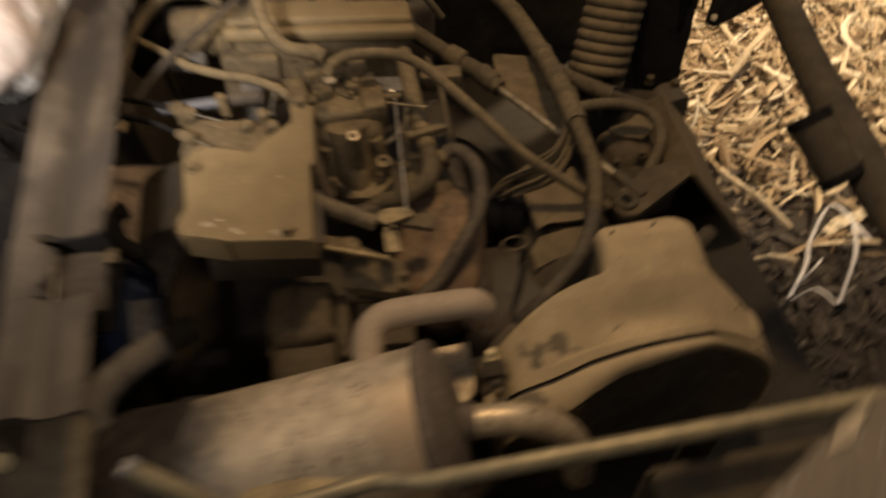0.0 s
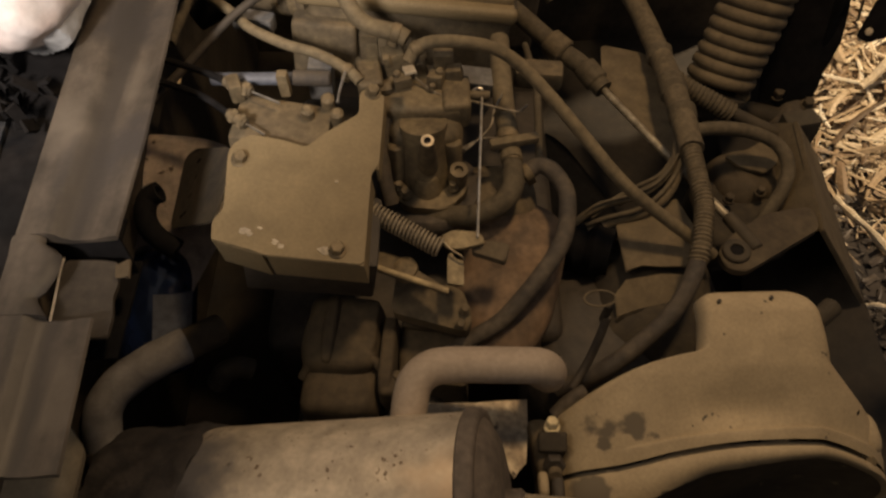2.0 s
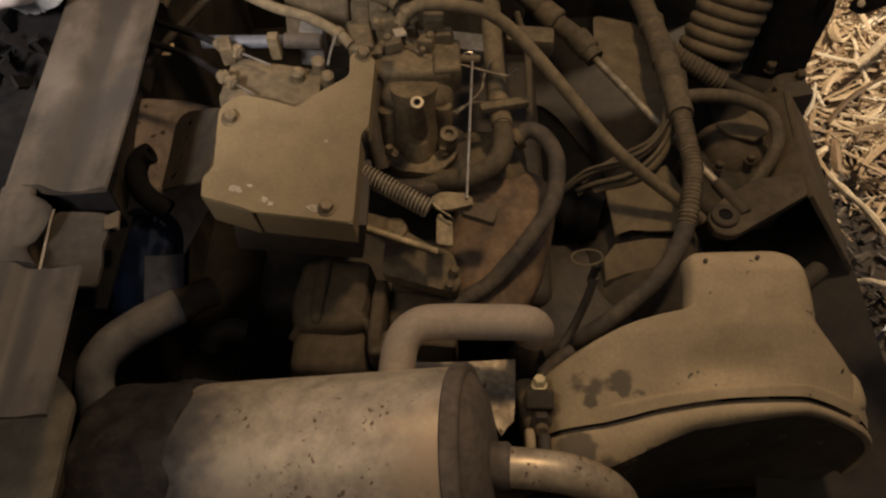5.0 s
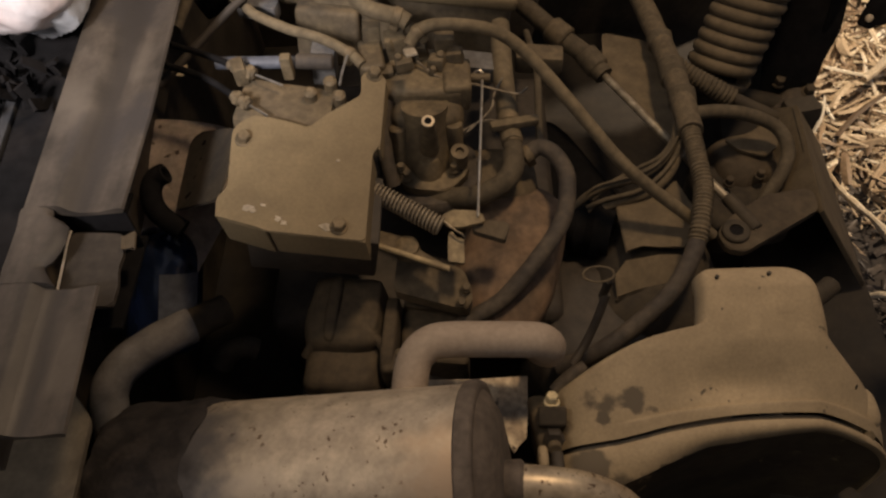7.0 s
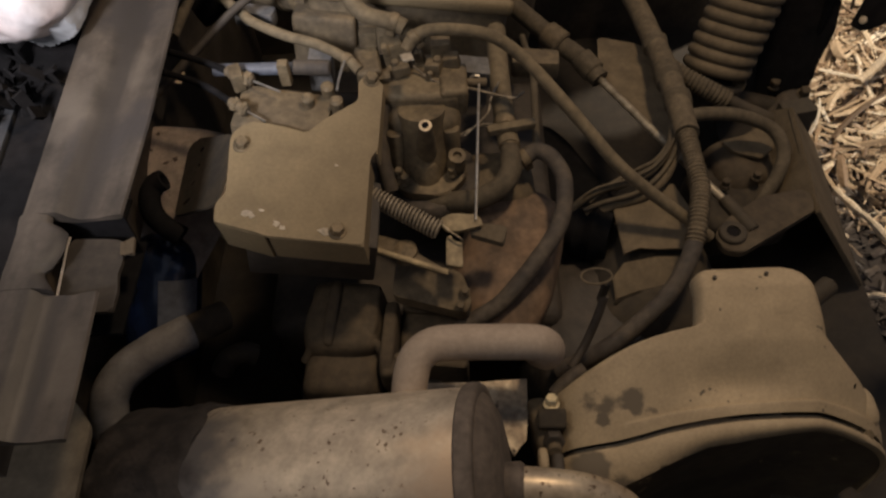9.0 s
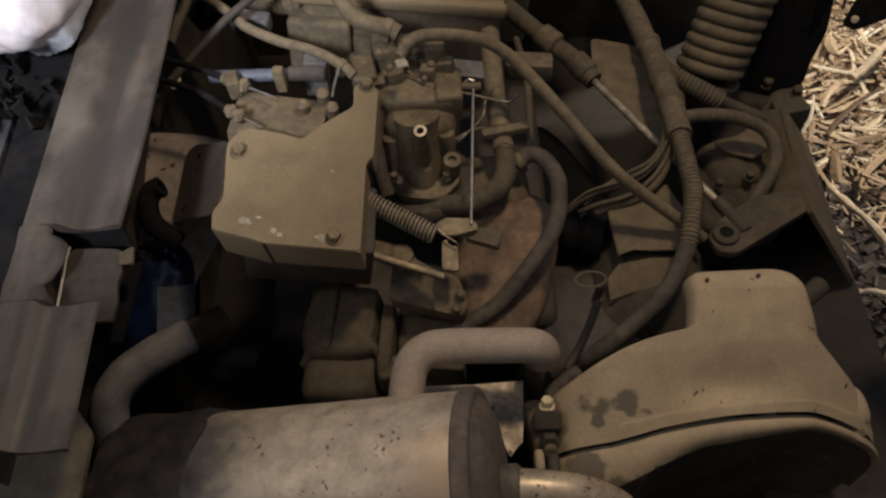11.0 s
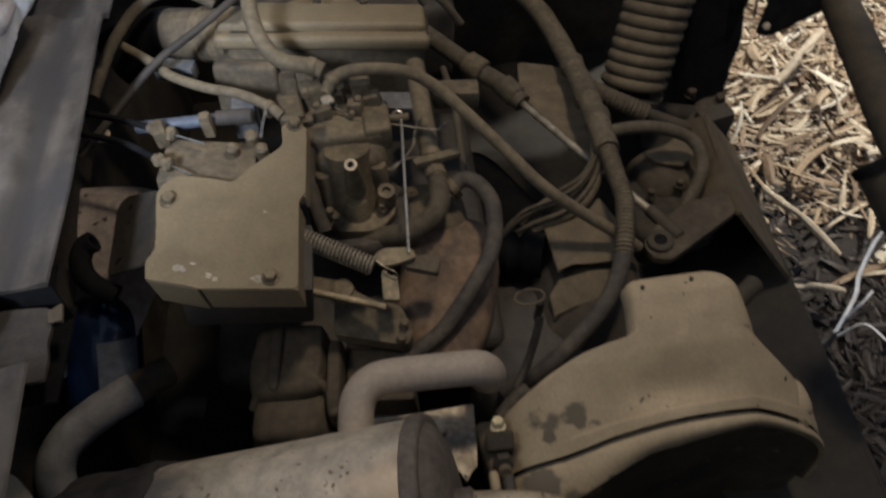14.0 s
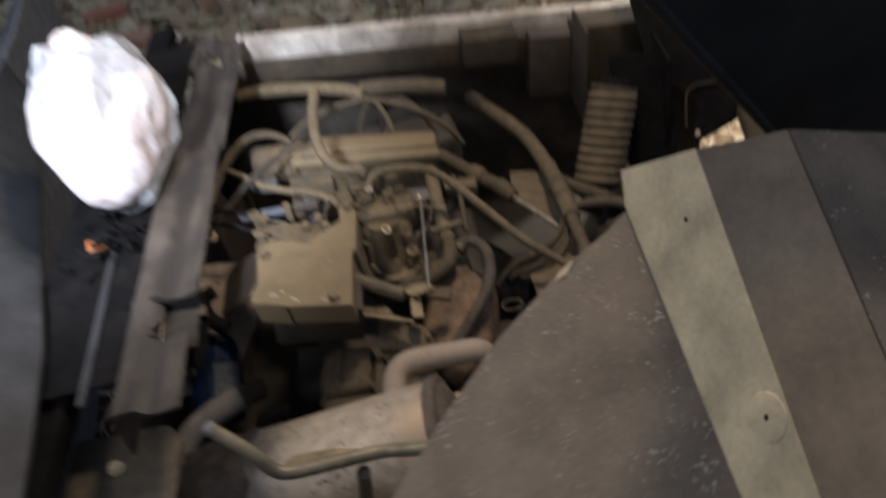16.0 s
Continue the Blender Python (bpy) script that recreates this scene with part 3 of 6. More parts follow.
def sheet(outline, down, thick, bevel=0.0012):
    """A flat plate: an outline of places pushed along down by its thickness."""
    bm = bmesh.new()
    top = [bm.verts.new(p) for p in outline]
    d = Vector(down).normalized() * thick
    low = [bm.verts.new(Vector(p) + d) for p in outline]
    bm.faces.new(top)
    bm.faces.new(low[::-1])
    n = len(top)
    rim = []
    for k in range(n):
        bm.faces.new((top[k], low[k], low[(k + 1) % n], top[(k + 1) % n]))
    if bevel:
        bmesh.ops.bevel(bm, geom=[e for e in bm.edges if all(v in top for v in e.verts)], offset=bevel, segments=2, affect="EDGES")
    return bm


def rounded(pts, r, steps=4):
    """Outline with rounded corners."""
    out, n = [], len(pts)
    for i in range(n):
        p, a, b = Vector(pts[i]), Vector(pts[i - 1]), Vector(pts[(i + 1) % n])
        ra, rb = min(r, (a - p).length * 0.45), min(r, (b - p).length * 0.45)
        s, e = p + (a - p).normalized() * ra, p + (b - p).normalized() * rb
        for k in range(steps + 1):
            t = k / steps
            out.append(s * (1 - t) ** 2 + p * 2 * t * (1 - t) + e * t * t)
    return out


def bolt(place, direction, r, parent, mat=None, height=0.006):
    """A hexagon head with its washer flange."""
    d = Vector(direction).normalized()
    bm = lathe(bmesh.new(), Vector(place) - d * 0.002, d, [(0, r * 1.28), (0.003, r * 1.28), (0.0036, r * 1.18)], 18)
    lathe(bm, Vector(place) + d * 0.0014, d, [(0, r), (height * 0.85, r), (height, r * 0.85)], 6)
    return part("bolt", bm, mat or M["bolt"], parent, smooth=30)


def clamp(place, direction, r, parent, mat=None):
    """A worm-drive hose clamp."""
    d, a, b = axes(direction)
    bm = lathe(bmesh.new(), Vector(place) - d * 0.005, d, [(0, r), (0.001, r + 0.0012), (0.009, r + 0.0012), (0.01, r)], 20)
    block(bm, Matrix.Translation(Vector(place) + b * (r + 0.003)) @ d.to_track_quat("X", "Z").to_matrix().to_4x4(), (0.010, 0.014, 0.007), 0.0015)
    return part("hose_clamp", bm, mat or M["bolt"], parent)


def grow(bm, strength, scale):
    """Uneven surface by noise along the normals."""
    bm.normal_update()
    for v in bm.verts:
        v.co += v.normal * strength * noise.noise(v.co * scale)
    return bm


# ---- setting ----
def plane_grid(x0, x1, y0, y1, z, nx, ny, amp, sc):
    bm = bmesh.new()
    g = [[bm.verts.new((x0 + (x1 - x0) * i / nx, y0 + (y1 - y0) * j / ny, z)) for j in range(ny + 1)] for i in range(nx + 1)]
    for i in range(nx):
        for j in range(ny):
            bm.faces.new((g[i][j], g[i + 1][j], g[i + 1][j + 1], g[i][j + 1]))
    for v in bm.verts:
        v.co.z += amp * (noise.noise(v.co * sc) + 0.5 * noise.noise(v.co * sc * 3.1))
    return bm


solo("ground", plane_grid(-4.0, 4.5, -3.5, 5.0, 0.03, 170, 170, 0.02, 3.0), M["soil"], "dark trampled soil of the yard with straw over it", "ground", kind="structure")
bm = bmesh.new()
inner, outer = [(-3.95, -3.45), (4.45, -3.45), (4.45, 4.95), (-3.95, 4.95)], [(-60, -60), (60, -60), (60, 60), (-60, 60)]
vi, vo = [bm.verts.new((x, y, 0.015)) for x, y in inner], [bm.verts.new((x, y, 0.015)) for x, y in outer]
for k in range(4):
    bm.faces.new((vo[k], vo[(k + 1) % 4], vi[(k + 1) % 4], vi[k]))
solo("ground_beyond", bm, M["soil"], "dark soil running on to the horizon", "ground", kind="structure")


def straw(name, boxes, seed, lengths, widths, mat, label):
    """Loose strips, chips and stalks heaped over the soil."""
    rnd = random.Random(seed)
    verts, faces = [], []
    for x0, x1, y0, y1, count, z0, z1 in boxes:
        for _ in range(count):
            x, y = rnd.uniform(x0, x1) + abs(rnd.gauss(0, 0.10)), rnd.uniform(y0, y1) + rnd.gauss(0, 0.025)
            heap = 0.5 + 0.5 * noise.noise(Vector((x * 3, y * 3, 1.7)))
            z = z0 + (z1 - z0) * heap * rnd.random() ** 0.6
            L = rnd.uniform(*lengths) * (1 if rnd.random() < 0.8 else 1.6)
            w = L * rnd.uniform(*widths)
            yaw, tip, twist, bend = rnd.uniform(0, 6.283), rnd.gauss(0, 0.26), rnd.uniform(-1.2, 1.2), rnd.gauss(0, 0.32)
            base, c, seg = len(verts), Vector((x, y, z)), 6
            for k in range(seg):
                t = k / (seg - 1) - 0.5
                a = yaw + bend * t * 2
                pitch = tip + 0.5 * bend * t
                c = c + Vector((math.cos(a) * math.cos(pitch), math.sin(a) * math.cos(pitch), -math.sin(pitch) * 0.6)) * (L / (seg - 1))
                tw = twist * (0.3 + t)
                s = Vector((-math.sin(a) * math.cos(tw), math.cos(a) * math.cos(tw), math.sin(tw))) * w * 0.5 * (1 - 0.75 * (abs(t) * 2) ** 2 * rnd.random())
                up = Vector((0, 0, w * 0.22))
                c.z = max(c.z, 0.028)
                verts += [c - s, c + up, c + s, c - up * 0.5]
            for k in range(seg - 1):
                o = base + 4 * k
                for j in range(4):
                    faces.append((o + j, o + (j + 1) % 4, o + 4 + (j + 1) % 4, o + 4 + j))
    me = bpy.data.meshes.new(name)
    me.from_pydata(verts, [], faces)
    me.materials.append(mat)
    return tagged(new(name, me), label, "straw", kind="stuff")


straw("straw", [(0.72, 1.75, 1.16, 2.7, 11500, 0.03, 0.10), (0.74, 1.6, 1.02, 1.16, 200, 0.03, 0.07), (0.95, 1.6, 0.80, 1.02, 60, 0.03, 0.06), (1.70, 2.5, 1.1, 2.8, 3200, 0.03, 0.08), (1.5, 2.7, 2.4, 3.0, 1200, 0.03, 0.07), (-1.5, 0.66, 1.35, 3.0, 3000, 0.03, 0.08), (-2.4, 1.6, 2.9, 5.0, 1500, 0.04, 0.07), (-1.6, -0.45, -0.3, 1.35, 400, 0.03, 0.06)], 5, (0.035, 0.125), (0.025, 0.085), STRAW,
      "pale yellow-brown loose straw strips on the soil")
straw("wood_chips", [(0.72, 1.75, 1.14, 2.7, 420, 0.05, 0.12), (0.98, 1.5, 0.84, 1.05, 50, 0.05, 0.09)], 8, (0.05, 0.12), (0.10, 0.20), STRAW, "pale flat wood chips strewn among the straw")
straw("straw_bed", [(0.70, 1.8, 1.16, 2.75, 8200, 0.025, 0.07), (0.72, 1.7, 0.98, 1.16, 420, 0.025, 0.05)], 14, (0.03, 0.10), (0.06, 0.2), BED, "brown trodden straw under the loose strips")
straw("leaf_litter", [(-2.6, 1.8, 2.75, 4.95, 9000, 0.03, 0.06)], 17, (0.05, 0.14), (0.3, 0.7), LEAF, "tan dry leaves and straw over the yard")
straw("dark_litter", [(0.60, 1.7, 0.45, 1.20, 3000, 0.03, 0.075), (0.6, 1.4, -0.2, 0.5, 500, 0.03, 0.06)], 11, (0.012, 0.05), (0.05, 0.3), LITTER, "dark wet straw and earth crumbs on the soil")


def stick(a, b, r, label, bend=0.01):
    a, b = Vector(a), Vector(b)
    mid = a.lerp(b, 0.5) + Vector((0, 0, bend))
    q = a.lerp(b, 0.25) + Vector((0.3 * bend, 0, 0))
    line = spline([a, q, mid, b], 6)
    bm = sweep(bmesh.new(), line, [r * (0.7 + 0.5 * noise.noise(p * 40)) for p in line], 8)
    return solo("stick", bm, M["leaf"], label, "stick", "sticks on the straw")


def plastic_strip(pts, w, label):
    line = spline(pts, 5)
    bm = bmesh.new()
    a = [bm.verts.new(p + Vector((0, 0, w * 0.3))) for p in line]
    c = [bm.verts.new(p + Vector((w * 0.6, w * 0.5, 0))) for p in line]
    e = [bm.verts.new(p + Vector((w * 1.0, w * 0.2, -w * 0.15))) for p in line]
    for q, r in ((a, c), (c, e), (e, a)):
        for k in range(len(line) - 1):
            bm.faces.new((q[k], q[k + 1], r[k + 1], r[k]))
    return solo("plastic_strip", bm, M["strip_film"], label, "strip", "white strips on the soil")


plastic_strip([(0.863, 0.709, 0.075), (0.921, 0.769, 0.09), (0.953, 0.821, 0.10), (1.034, 0.893, 0.11), (1.075, 0.803, 0.09)], 0.012, "torn white plastic strip lying looped on dark soil")
plastic_strip([(0.949, 0.675, 0.075), (1.022, 0.767, 0.10), (1.059, 0.846, 0.10)], 0.012, "torn white plastic strip lying looped on dark soil")
plastic_strip([(0.893, 0.733, 0.08), (0.925, 0.75, 0.095), (0.958, 0.775, 0.09)], 0.009, "short torn white plastic strip on dark soil")
plastic_strip([(0.867, 0.702, 0.075), (0.919, 0.712, 0.085), (0.949, 0.675, 0.075)], 0.007, "thin torn white plastic strip on dark soil")
stick((0.818, 0.815, 0.085), (0.918, 0.788, 0.085), 0.009, "pale peeled stick lying on dark soil")
stick((0.843, 1.035, 0.12), (0.935, 0.860, 0.10), 0.010, "brown weathered stick lying on the straw")
stick((0.985, 1.335, 0.12), (1.135, 1.462, 0.14), 0.013, "bright broken stalk lying on the straw")
stick((1.090, 1.295, 0.13), (1.078, 1.205, 0.12), 0.010, "bright broken stalk lying on the straw")
stick((1.02, 1.05, 0.12), (0.97, 0.955, 0.11), 0.006, "thin pale stalk lying on the straw")

# ---- frame of the vehicle ----
def loft(bm, sections, close=True):
    rings = [[bm.verts.new(p) for p in s] for s in sections]
    n = len(rings[0])
    for r, s in zip(rings, rings[1:]):
        for k in range(n if close else n - 1):
            bm.faces.new((r[k], r[(k + 1) % n], s[(k + 1) % n], s[k]))
    if close:
        bm.faces.new(rings[0][::-1])
        bm.faces.new(rings[-1])
    return bm


def rail_section(y, x0, x1, top=0.862, low=0.79):
    """Raised outer strip, a soft step down, and a shallow channel that turns up to the inner edge."""
    w = x1 - x0
    return [(x0, y, low), (x0 + 0.001, y, top - 0.010), (x0 + 0.05 * w, y, top - 0.001), (x0 + 0.12 * w, y, top + 0.001), (x0 + 0.36 * w, y, top + 0.002), (x0 + 0.41 * w, y, top + 0.0005),
            (x0 + 0.47 * w, y, top - 0.005), (x0 + 0.55 * w, y, top - 0.0085), (x0 + 0.72 * w, y, top - 0.0085), (x0 + 0.90 * w, y, top - 0.0045), (x1 - 0.002, y, top - 0.004), (x1 - 0.0005, y, top - 0.006), (x1 - 0.003, y, top - 0.010),
            (x0 + 0.52 * w, y, top - 0.013), (x0 + 0.08 * w, y, top - 0.008), (x0 + 0.004, y, low)]


def strip_section(y, x0, x1, top=0.862, low=0.79):
    w = x1 - x0
    return [(x0, y, low), (x0 + 0.001, y, top - 0.010), (x0 + 0.08 * w, y, top - 0.001), (x0 + 0.2 * w, y, top + 0.001), (x1 - 0.012, y, top + 0.002), (x1 - 0.004, y, top), (x1 - 0.0005, y, top - 0.004),
            (x1 - 0.002, y, top - 0.007), (x0 + 0.1 * w, y, top - 0.008), (x0 + 0.004, y, low)]


def rail_left_x(y):
    return -0.209 - 0.062 * y


def rail_right_x(y):
    if y < 0.40:
        return -0.1266 - 0.0675 * y
    return -0.1515 - 0.0076 * (y - 0.445) if y < 0.56 else -0.127 - 0.046 * y


side_rail = thing("side_rail", (-0.19, 0.5, 0.79), "dust-streaked grey folded steel frame rail with a cut notch", "frame rail")
bm = bmesh.new()
loft(bm, [rail_section(y, rail_left_x(y), rail_right_x(y)) for y in (0.256, 0.30, 0.372)])
loft(bm, [strip_section(y, rail_left_x(y), rail_left_x(y) + w) for y, w in ((0.3725, 0.046), (0.3775, 0.042), (0.385, 0.0365), (0.3897, 0.0347), (0.3945, 0.0400), (0.404, 0.0440), (0.4125, 0.0460), (0.4267, 0.0455), (0.433, 0.039), (0.438, 0.030), (0.4445, 0.029))])
loft(bm, [rail_section(y, rail_left_x(y), rail_right_x(y)) for y in (0.445, 0.55, 0.68, 0.81)])
part("upper_web", bm, M["rail"], side_rail)
bm = sheet(rounded([(-0.1935, 0.366, 0.838), (-0.1960, 0.392, 0.838), (-0.2010, 0.437, 0.838), (-0.1730, 0.4360, 0.838), (-0.1560, 0.434, 0.838), (-0.1515, 0.412, 0.838), (-0.1530, 0.402, 0.838), (-0.1490, 0.385, 0.838), (-0.1490, 0.366, 0.838)], 0.004), (0, 0, -1), 0.004)
part("notch_plate", bm, M["notch"], side_rail, "brown dusty inner plate")
part("notch_flange", tube([(-0.2012, 0.438, 0.839), (-0.2000, 0.425, 0.8402), (-0.1978, 0.408, 0.8405), (-0.1945, 0.375, 0.840)], 0.0010, sides=8), M["rail_pale"], side_rail)
# Three added black slabs stand for the shade inside the notch.
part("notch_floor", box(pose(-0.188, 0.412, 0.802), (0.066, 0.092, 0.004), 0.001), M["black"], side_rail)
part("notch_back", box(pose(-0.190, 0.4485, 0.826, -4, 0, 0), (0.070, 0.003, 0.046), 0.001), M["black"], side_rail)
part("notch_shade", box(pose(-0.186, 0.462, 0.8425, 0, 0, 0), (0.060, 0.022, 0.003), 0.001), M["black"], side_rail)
part("flaked_tab", grow(box(pose(-0.150, 0.424, 0.8405, 0, 4, 12), (0.011, 0.015, 0.0016), 0.0004), 0.004, 110), M["cast_brown"], side_rail, "flaked paint tab")
bm = loft(bmesh.new(), [rail_section(y, -0.252 - 0.02 * (y - 0.81), -0.163 - 0.01 * (y - 0.81), 0.852, 0.77) for y in (0.812, 1.0, 1.15)])
part("rear_web", bm, M["rail"], side_rail)
part("hole_edge", loft(bmesh.new(), [rail_section(y, -0.272, -0.238, 0.852, 0.77) for y in (1.1505, 1.22)]), M["rail"], side_rail)
part("hole_edge", loft(bmesh.new(), [rail_section(y, -0.205, -0.166, 0.852, 0.77) for y in (1.1505, 1.22)]), M["rail"], side_rail)
part("end_web", loft(bmesh.new(), [rail_section(y, -0.272, -0.168, 0.852, 0.77) for y in (1.2205, 1.28)]), M["rail"], side_rail)
bm = box(pose(-0.240, 0.64, 0.735, 0, 0, 4.2), (0.008, 0.34, 0.11), 0.002)
part("lower_web", bm, M["cast_dark"], side_rail)
bm = box(pose(-0.255, 0.275, 0.56, 0, 0, 0), (0.19, 0.10, 0.10), 0.006)
part("end_bracket", bm, M["cast_dark"], side_rail)

cross_rail = thing("cross_rail", (0.2, 1.26, 0.7), "grey dusty steel cross rail behind the engine", "frame rail")
q = pose(0.19, 1.265, 0.782, 0, 6.4, 0)
part("upper_web", box(q @ Matrix.Translation((0.05, 0, 0)), (0.86, 0.032, 0.05), 0.004), M["rail_pale"], cross_rail)
part("lower_flange", box(pose(0.19, 1.243, 0.735, 0, 6.4, 0), (0.76, 0.012, 0.05), 0.003), M["frame"], cross_rail)
part("mount_box", box(pose(0.335, 1.215, 0.745, 0, 5, 0), (0.115, 0.07, 0.06), 0.004), M["frame"], cross_rail)
part("mount_tab", box(pose(0.458, 1.205, 0.682, 0, 5, 0), (0.088, 0.05, 0.14), 0.004), M["cast_dark"], cross_rail)

# floor of the bay, open to the right
bay = thing("bay_floor", (0.2, 0.65, 0.28), "near-black brown steel belly pan under the engine", "pan")
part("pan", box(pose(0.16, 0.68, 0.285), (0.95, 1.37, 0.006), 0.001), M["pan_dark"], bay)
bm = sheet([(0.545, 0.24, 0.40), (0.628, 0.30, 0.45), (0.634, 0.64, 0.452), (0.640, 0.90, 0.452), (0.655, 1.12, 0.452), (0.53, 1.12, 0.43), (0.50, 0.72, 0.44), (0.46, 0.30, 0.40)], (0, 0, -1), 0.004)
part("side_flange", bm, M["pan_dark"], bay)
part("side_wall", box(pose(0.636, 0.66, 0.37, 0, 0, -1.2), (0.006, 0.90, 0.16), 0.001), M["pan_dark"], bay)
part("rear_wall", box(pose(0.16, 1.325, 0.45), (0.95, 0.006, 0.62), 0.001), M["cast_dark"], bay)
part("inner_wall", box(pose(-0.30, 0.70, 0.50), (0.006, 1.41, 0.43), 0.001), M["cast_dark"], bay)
part("front_wall", box(pose(0.16, 0.10, 0.45), (0.9, 0.006, 0.34), 0.001), M["frame"], bay)

# ---- engine ----
engine = thing("engine", (0.08, 0.66, 0.3), "dust-covered small engine block with ribbed castings and cover", "engine")
bm = box(pose(0.06, 0.70, 0.44), (0.34, 0.40, 0.26), 0.02, 3)
block(bm, pose(0.01, 0.46, 0.44), (0.16, 0.16, 0.24), 0.02, 3)
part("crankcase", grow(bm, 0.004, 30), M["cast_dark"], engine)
def lump(centre, radii, turn=(0, 0, 0), power=0.6, subdiv=4, rough=0.0):
    """A swollen rounded casting: a sphere pushed towards a box."""
    bm = bmesh.new()
    bmesh.ops.create_icosphere(bm, subdivisions=subdiv, radius=1.0)
    m = pose(*centre, *turn)
    for v in bm.verts:
        q = Vector([math.copysign(abs(c) ** power, c) * r for c, r in zip(v.co, radii)])
        v.co = m @ q
    return grow(bm, rough, 40) if rough else bm


def cast_block(name, x0, x1, y0, y1, top, depth, turn=(0, 0, 0), bevel=0.006, mat="cast_brown"):
    """A cast block by its plan and top, with softened edges and an uneven skin."""
    bm = box(pose((x0 + x1) / 2, (y0 + y1) / 2, top - depth / 2, *turn), (x1 - x0, y1 - y0, depth), bevel, 3)
    bmesh.ops.subdivide_edges(bm, edges=[e for e in bm.edges if e.calc_length() > 0.02], cuts=3, use_grid_fill=True)
    return part(name, grow(grow(bm, 0.004, 28), 0.0015, 90), M[mat], engine)


part("casting", lump((-0.016, 0.492, 0.568), (0.042, 0.046, 0.052), (0, 0, -4), 0.36, 5, 0.003), M["cast_brown"], engine)
part("casting_bulge", lump((-0.017, 0.437, 0.555), (0.043, 0.030, 0.045), (4, 0, -3), 0.42, 5, 0.003), M["cast_brown"], engine)
part("casting_rib", lump((-0.027, 0.492, 0.612), (0.008, 0.040, 0.014), (3, 0, -4), 0.55, 4, 0.001), M["cast_brown"], engine)
part("casting_arc", tube([(-0.058, 0.448, 0.590), (-0.046, 0.459, 0.606), (-0.024, 0.464, 0.611), (0.002, 0.462, 0.612), (0.020, 0.458, 0.606), (0.030, 0.446, 0.595)], 0.0055, wobble=0.2), M["cast_brown"], engine)
part("casting_shelf", lump((0.014, 0.495, 0.600), (0.010, 0.034, 0.020), (0, 0, -5), 0.4, 4, 0.002), M["cast_brown"], engine)
# Solid black inserts stand for the dark of the two openings.
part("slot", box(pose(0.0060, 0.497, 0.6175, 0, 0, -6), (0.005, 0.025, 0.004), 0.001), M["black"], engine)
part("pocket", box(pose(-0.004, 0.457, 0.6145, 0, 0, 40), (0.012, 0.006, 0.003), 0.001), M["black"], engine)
part("side_post", lump((0.034, 0.466, 0.580), (0.0085, 0.046, 0.034), (0, 0, -3), 0.38, 4, 0.0015), M["cast_brown"], engine)
part("bolt_lug", lump((0.036, 0.432, 0.592), (0.012, 0.014, 0.018), (0, 0, 6), 0.45, 4, 0.001), M["cast_brown"], engine)
cast_block("side_cover", 0.043, 0.118, 0.440, 0.512, 0.588, 0.08, (1, 2, -3), 0.005)
cast_block("cover_lip", 0.045, 0.120, 0.500, 0.514, 0.596, 0.03, (0, 2, -5), 0.003)
part("cylinder_casting", lump((0.165, 0.572, 0.560), (0.060, 0.10, 0.070), (16, 4, -16), 0.62, 4, 0.004), M["rust"], engine, "rust-brown cylinder casting")
part("head_casting", lump((0.150, 0.655, 0.600), (0.055, 0.045, 0.05), (0, 0, 0), 0.6, 3, 0.004), M["cast"], engine)
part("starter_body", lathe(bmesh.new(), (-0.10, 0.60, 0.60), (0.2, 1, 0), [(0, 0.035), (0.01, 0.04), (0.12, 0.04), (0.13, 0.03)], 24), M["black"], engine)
bm = sheet(rounded([(0.045, 0.535, 0.655), (0.115, 0.520, 0.645), (0.125, 0.492, 0.632), (0.118, 0.478, 0.628), (0.040, 0.497, 0.64)], 0.008), (0, 0.1, -1), 0.018)
part("governor_plate", bm, M["cast"], engine)
for p in ((0.117, 0.498, 0.64), (0.112, 0.483, 0.635), (0.047, 0.428, 0.60), (0.045, 0.44, 0.605)):
    bolt(p, (0.1, -0.3, 1), 0.0046, engine, M["cast"])
bolt((0.048, 0.421, 0.59), (0, -0.6, 1), 0.008, engine, height=0.012)

# upper box with a ridged lid
bm = bmesh.new()
tilt = pose(0.052, 0.868, 0.712, -8, 7.2, -3)
block(bm, tilt @ pose(0.004, 0.020, -0.016), (0.250, 0.060, 0.095), 0.012, 3)
part("intake_box", grow(bm, 0.0012, 40), M["cast"], engine)
bm = bmesh.new()
block(bm, tilt @ pose(0, 0.016, 0.031), (0.268, 0.072, 0.019), 0.008, 4)
part("lid_flange", grow(bm, 0.0015, 40), M["plate"], engine)
bm = bmesh.new()
block(bm, tilt @ pose(0.012, 0.024, 0.043), (0.234, 0.056, 0.018), 0.008, 4)
block(bm, tilt @ pose(-0.110, 0.022, 0.041), (0.042, 0.052, 0.016), 0.007, 4)
part("intake_lid", grow(grow(bm, 0.0015, 40), 0.0006, 140), M["plate"], engine)
part("lid_seam", box(tilt @ pose(0.010, 0.0195, 0.0402), (0.246, 0.060, 0.0014), 0.0005), M["cast_low"], engine)
part("intake_neck", grow(box(pose(-0.050, 0.868, 0.690, -6, 6, -4), (0.080, 0.052, 0.080), 0.007, 3), 0.0012, 50), M["cast"], engine)
# flat tan disc behind the box
part("rear_cover", lathe(bmesh.new(), (0.03, 0.985, 0.66), (0, 0.15, 1), [(0, 0.085), (0.02, 0.085), (0.026, 0.078)], 32), M["plate"], engine)

# carburettor: stepped body, bowl, boss and studs
carb = thing("carburettor", (0.075, 0.70, 0.6), "dust-caked carburettor body with a round bowl and fittings", "carburettor")
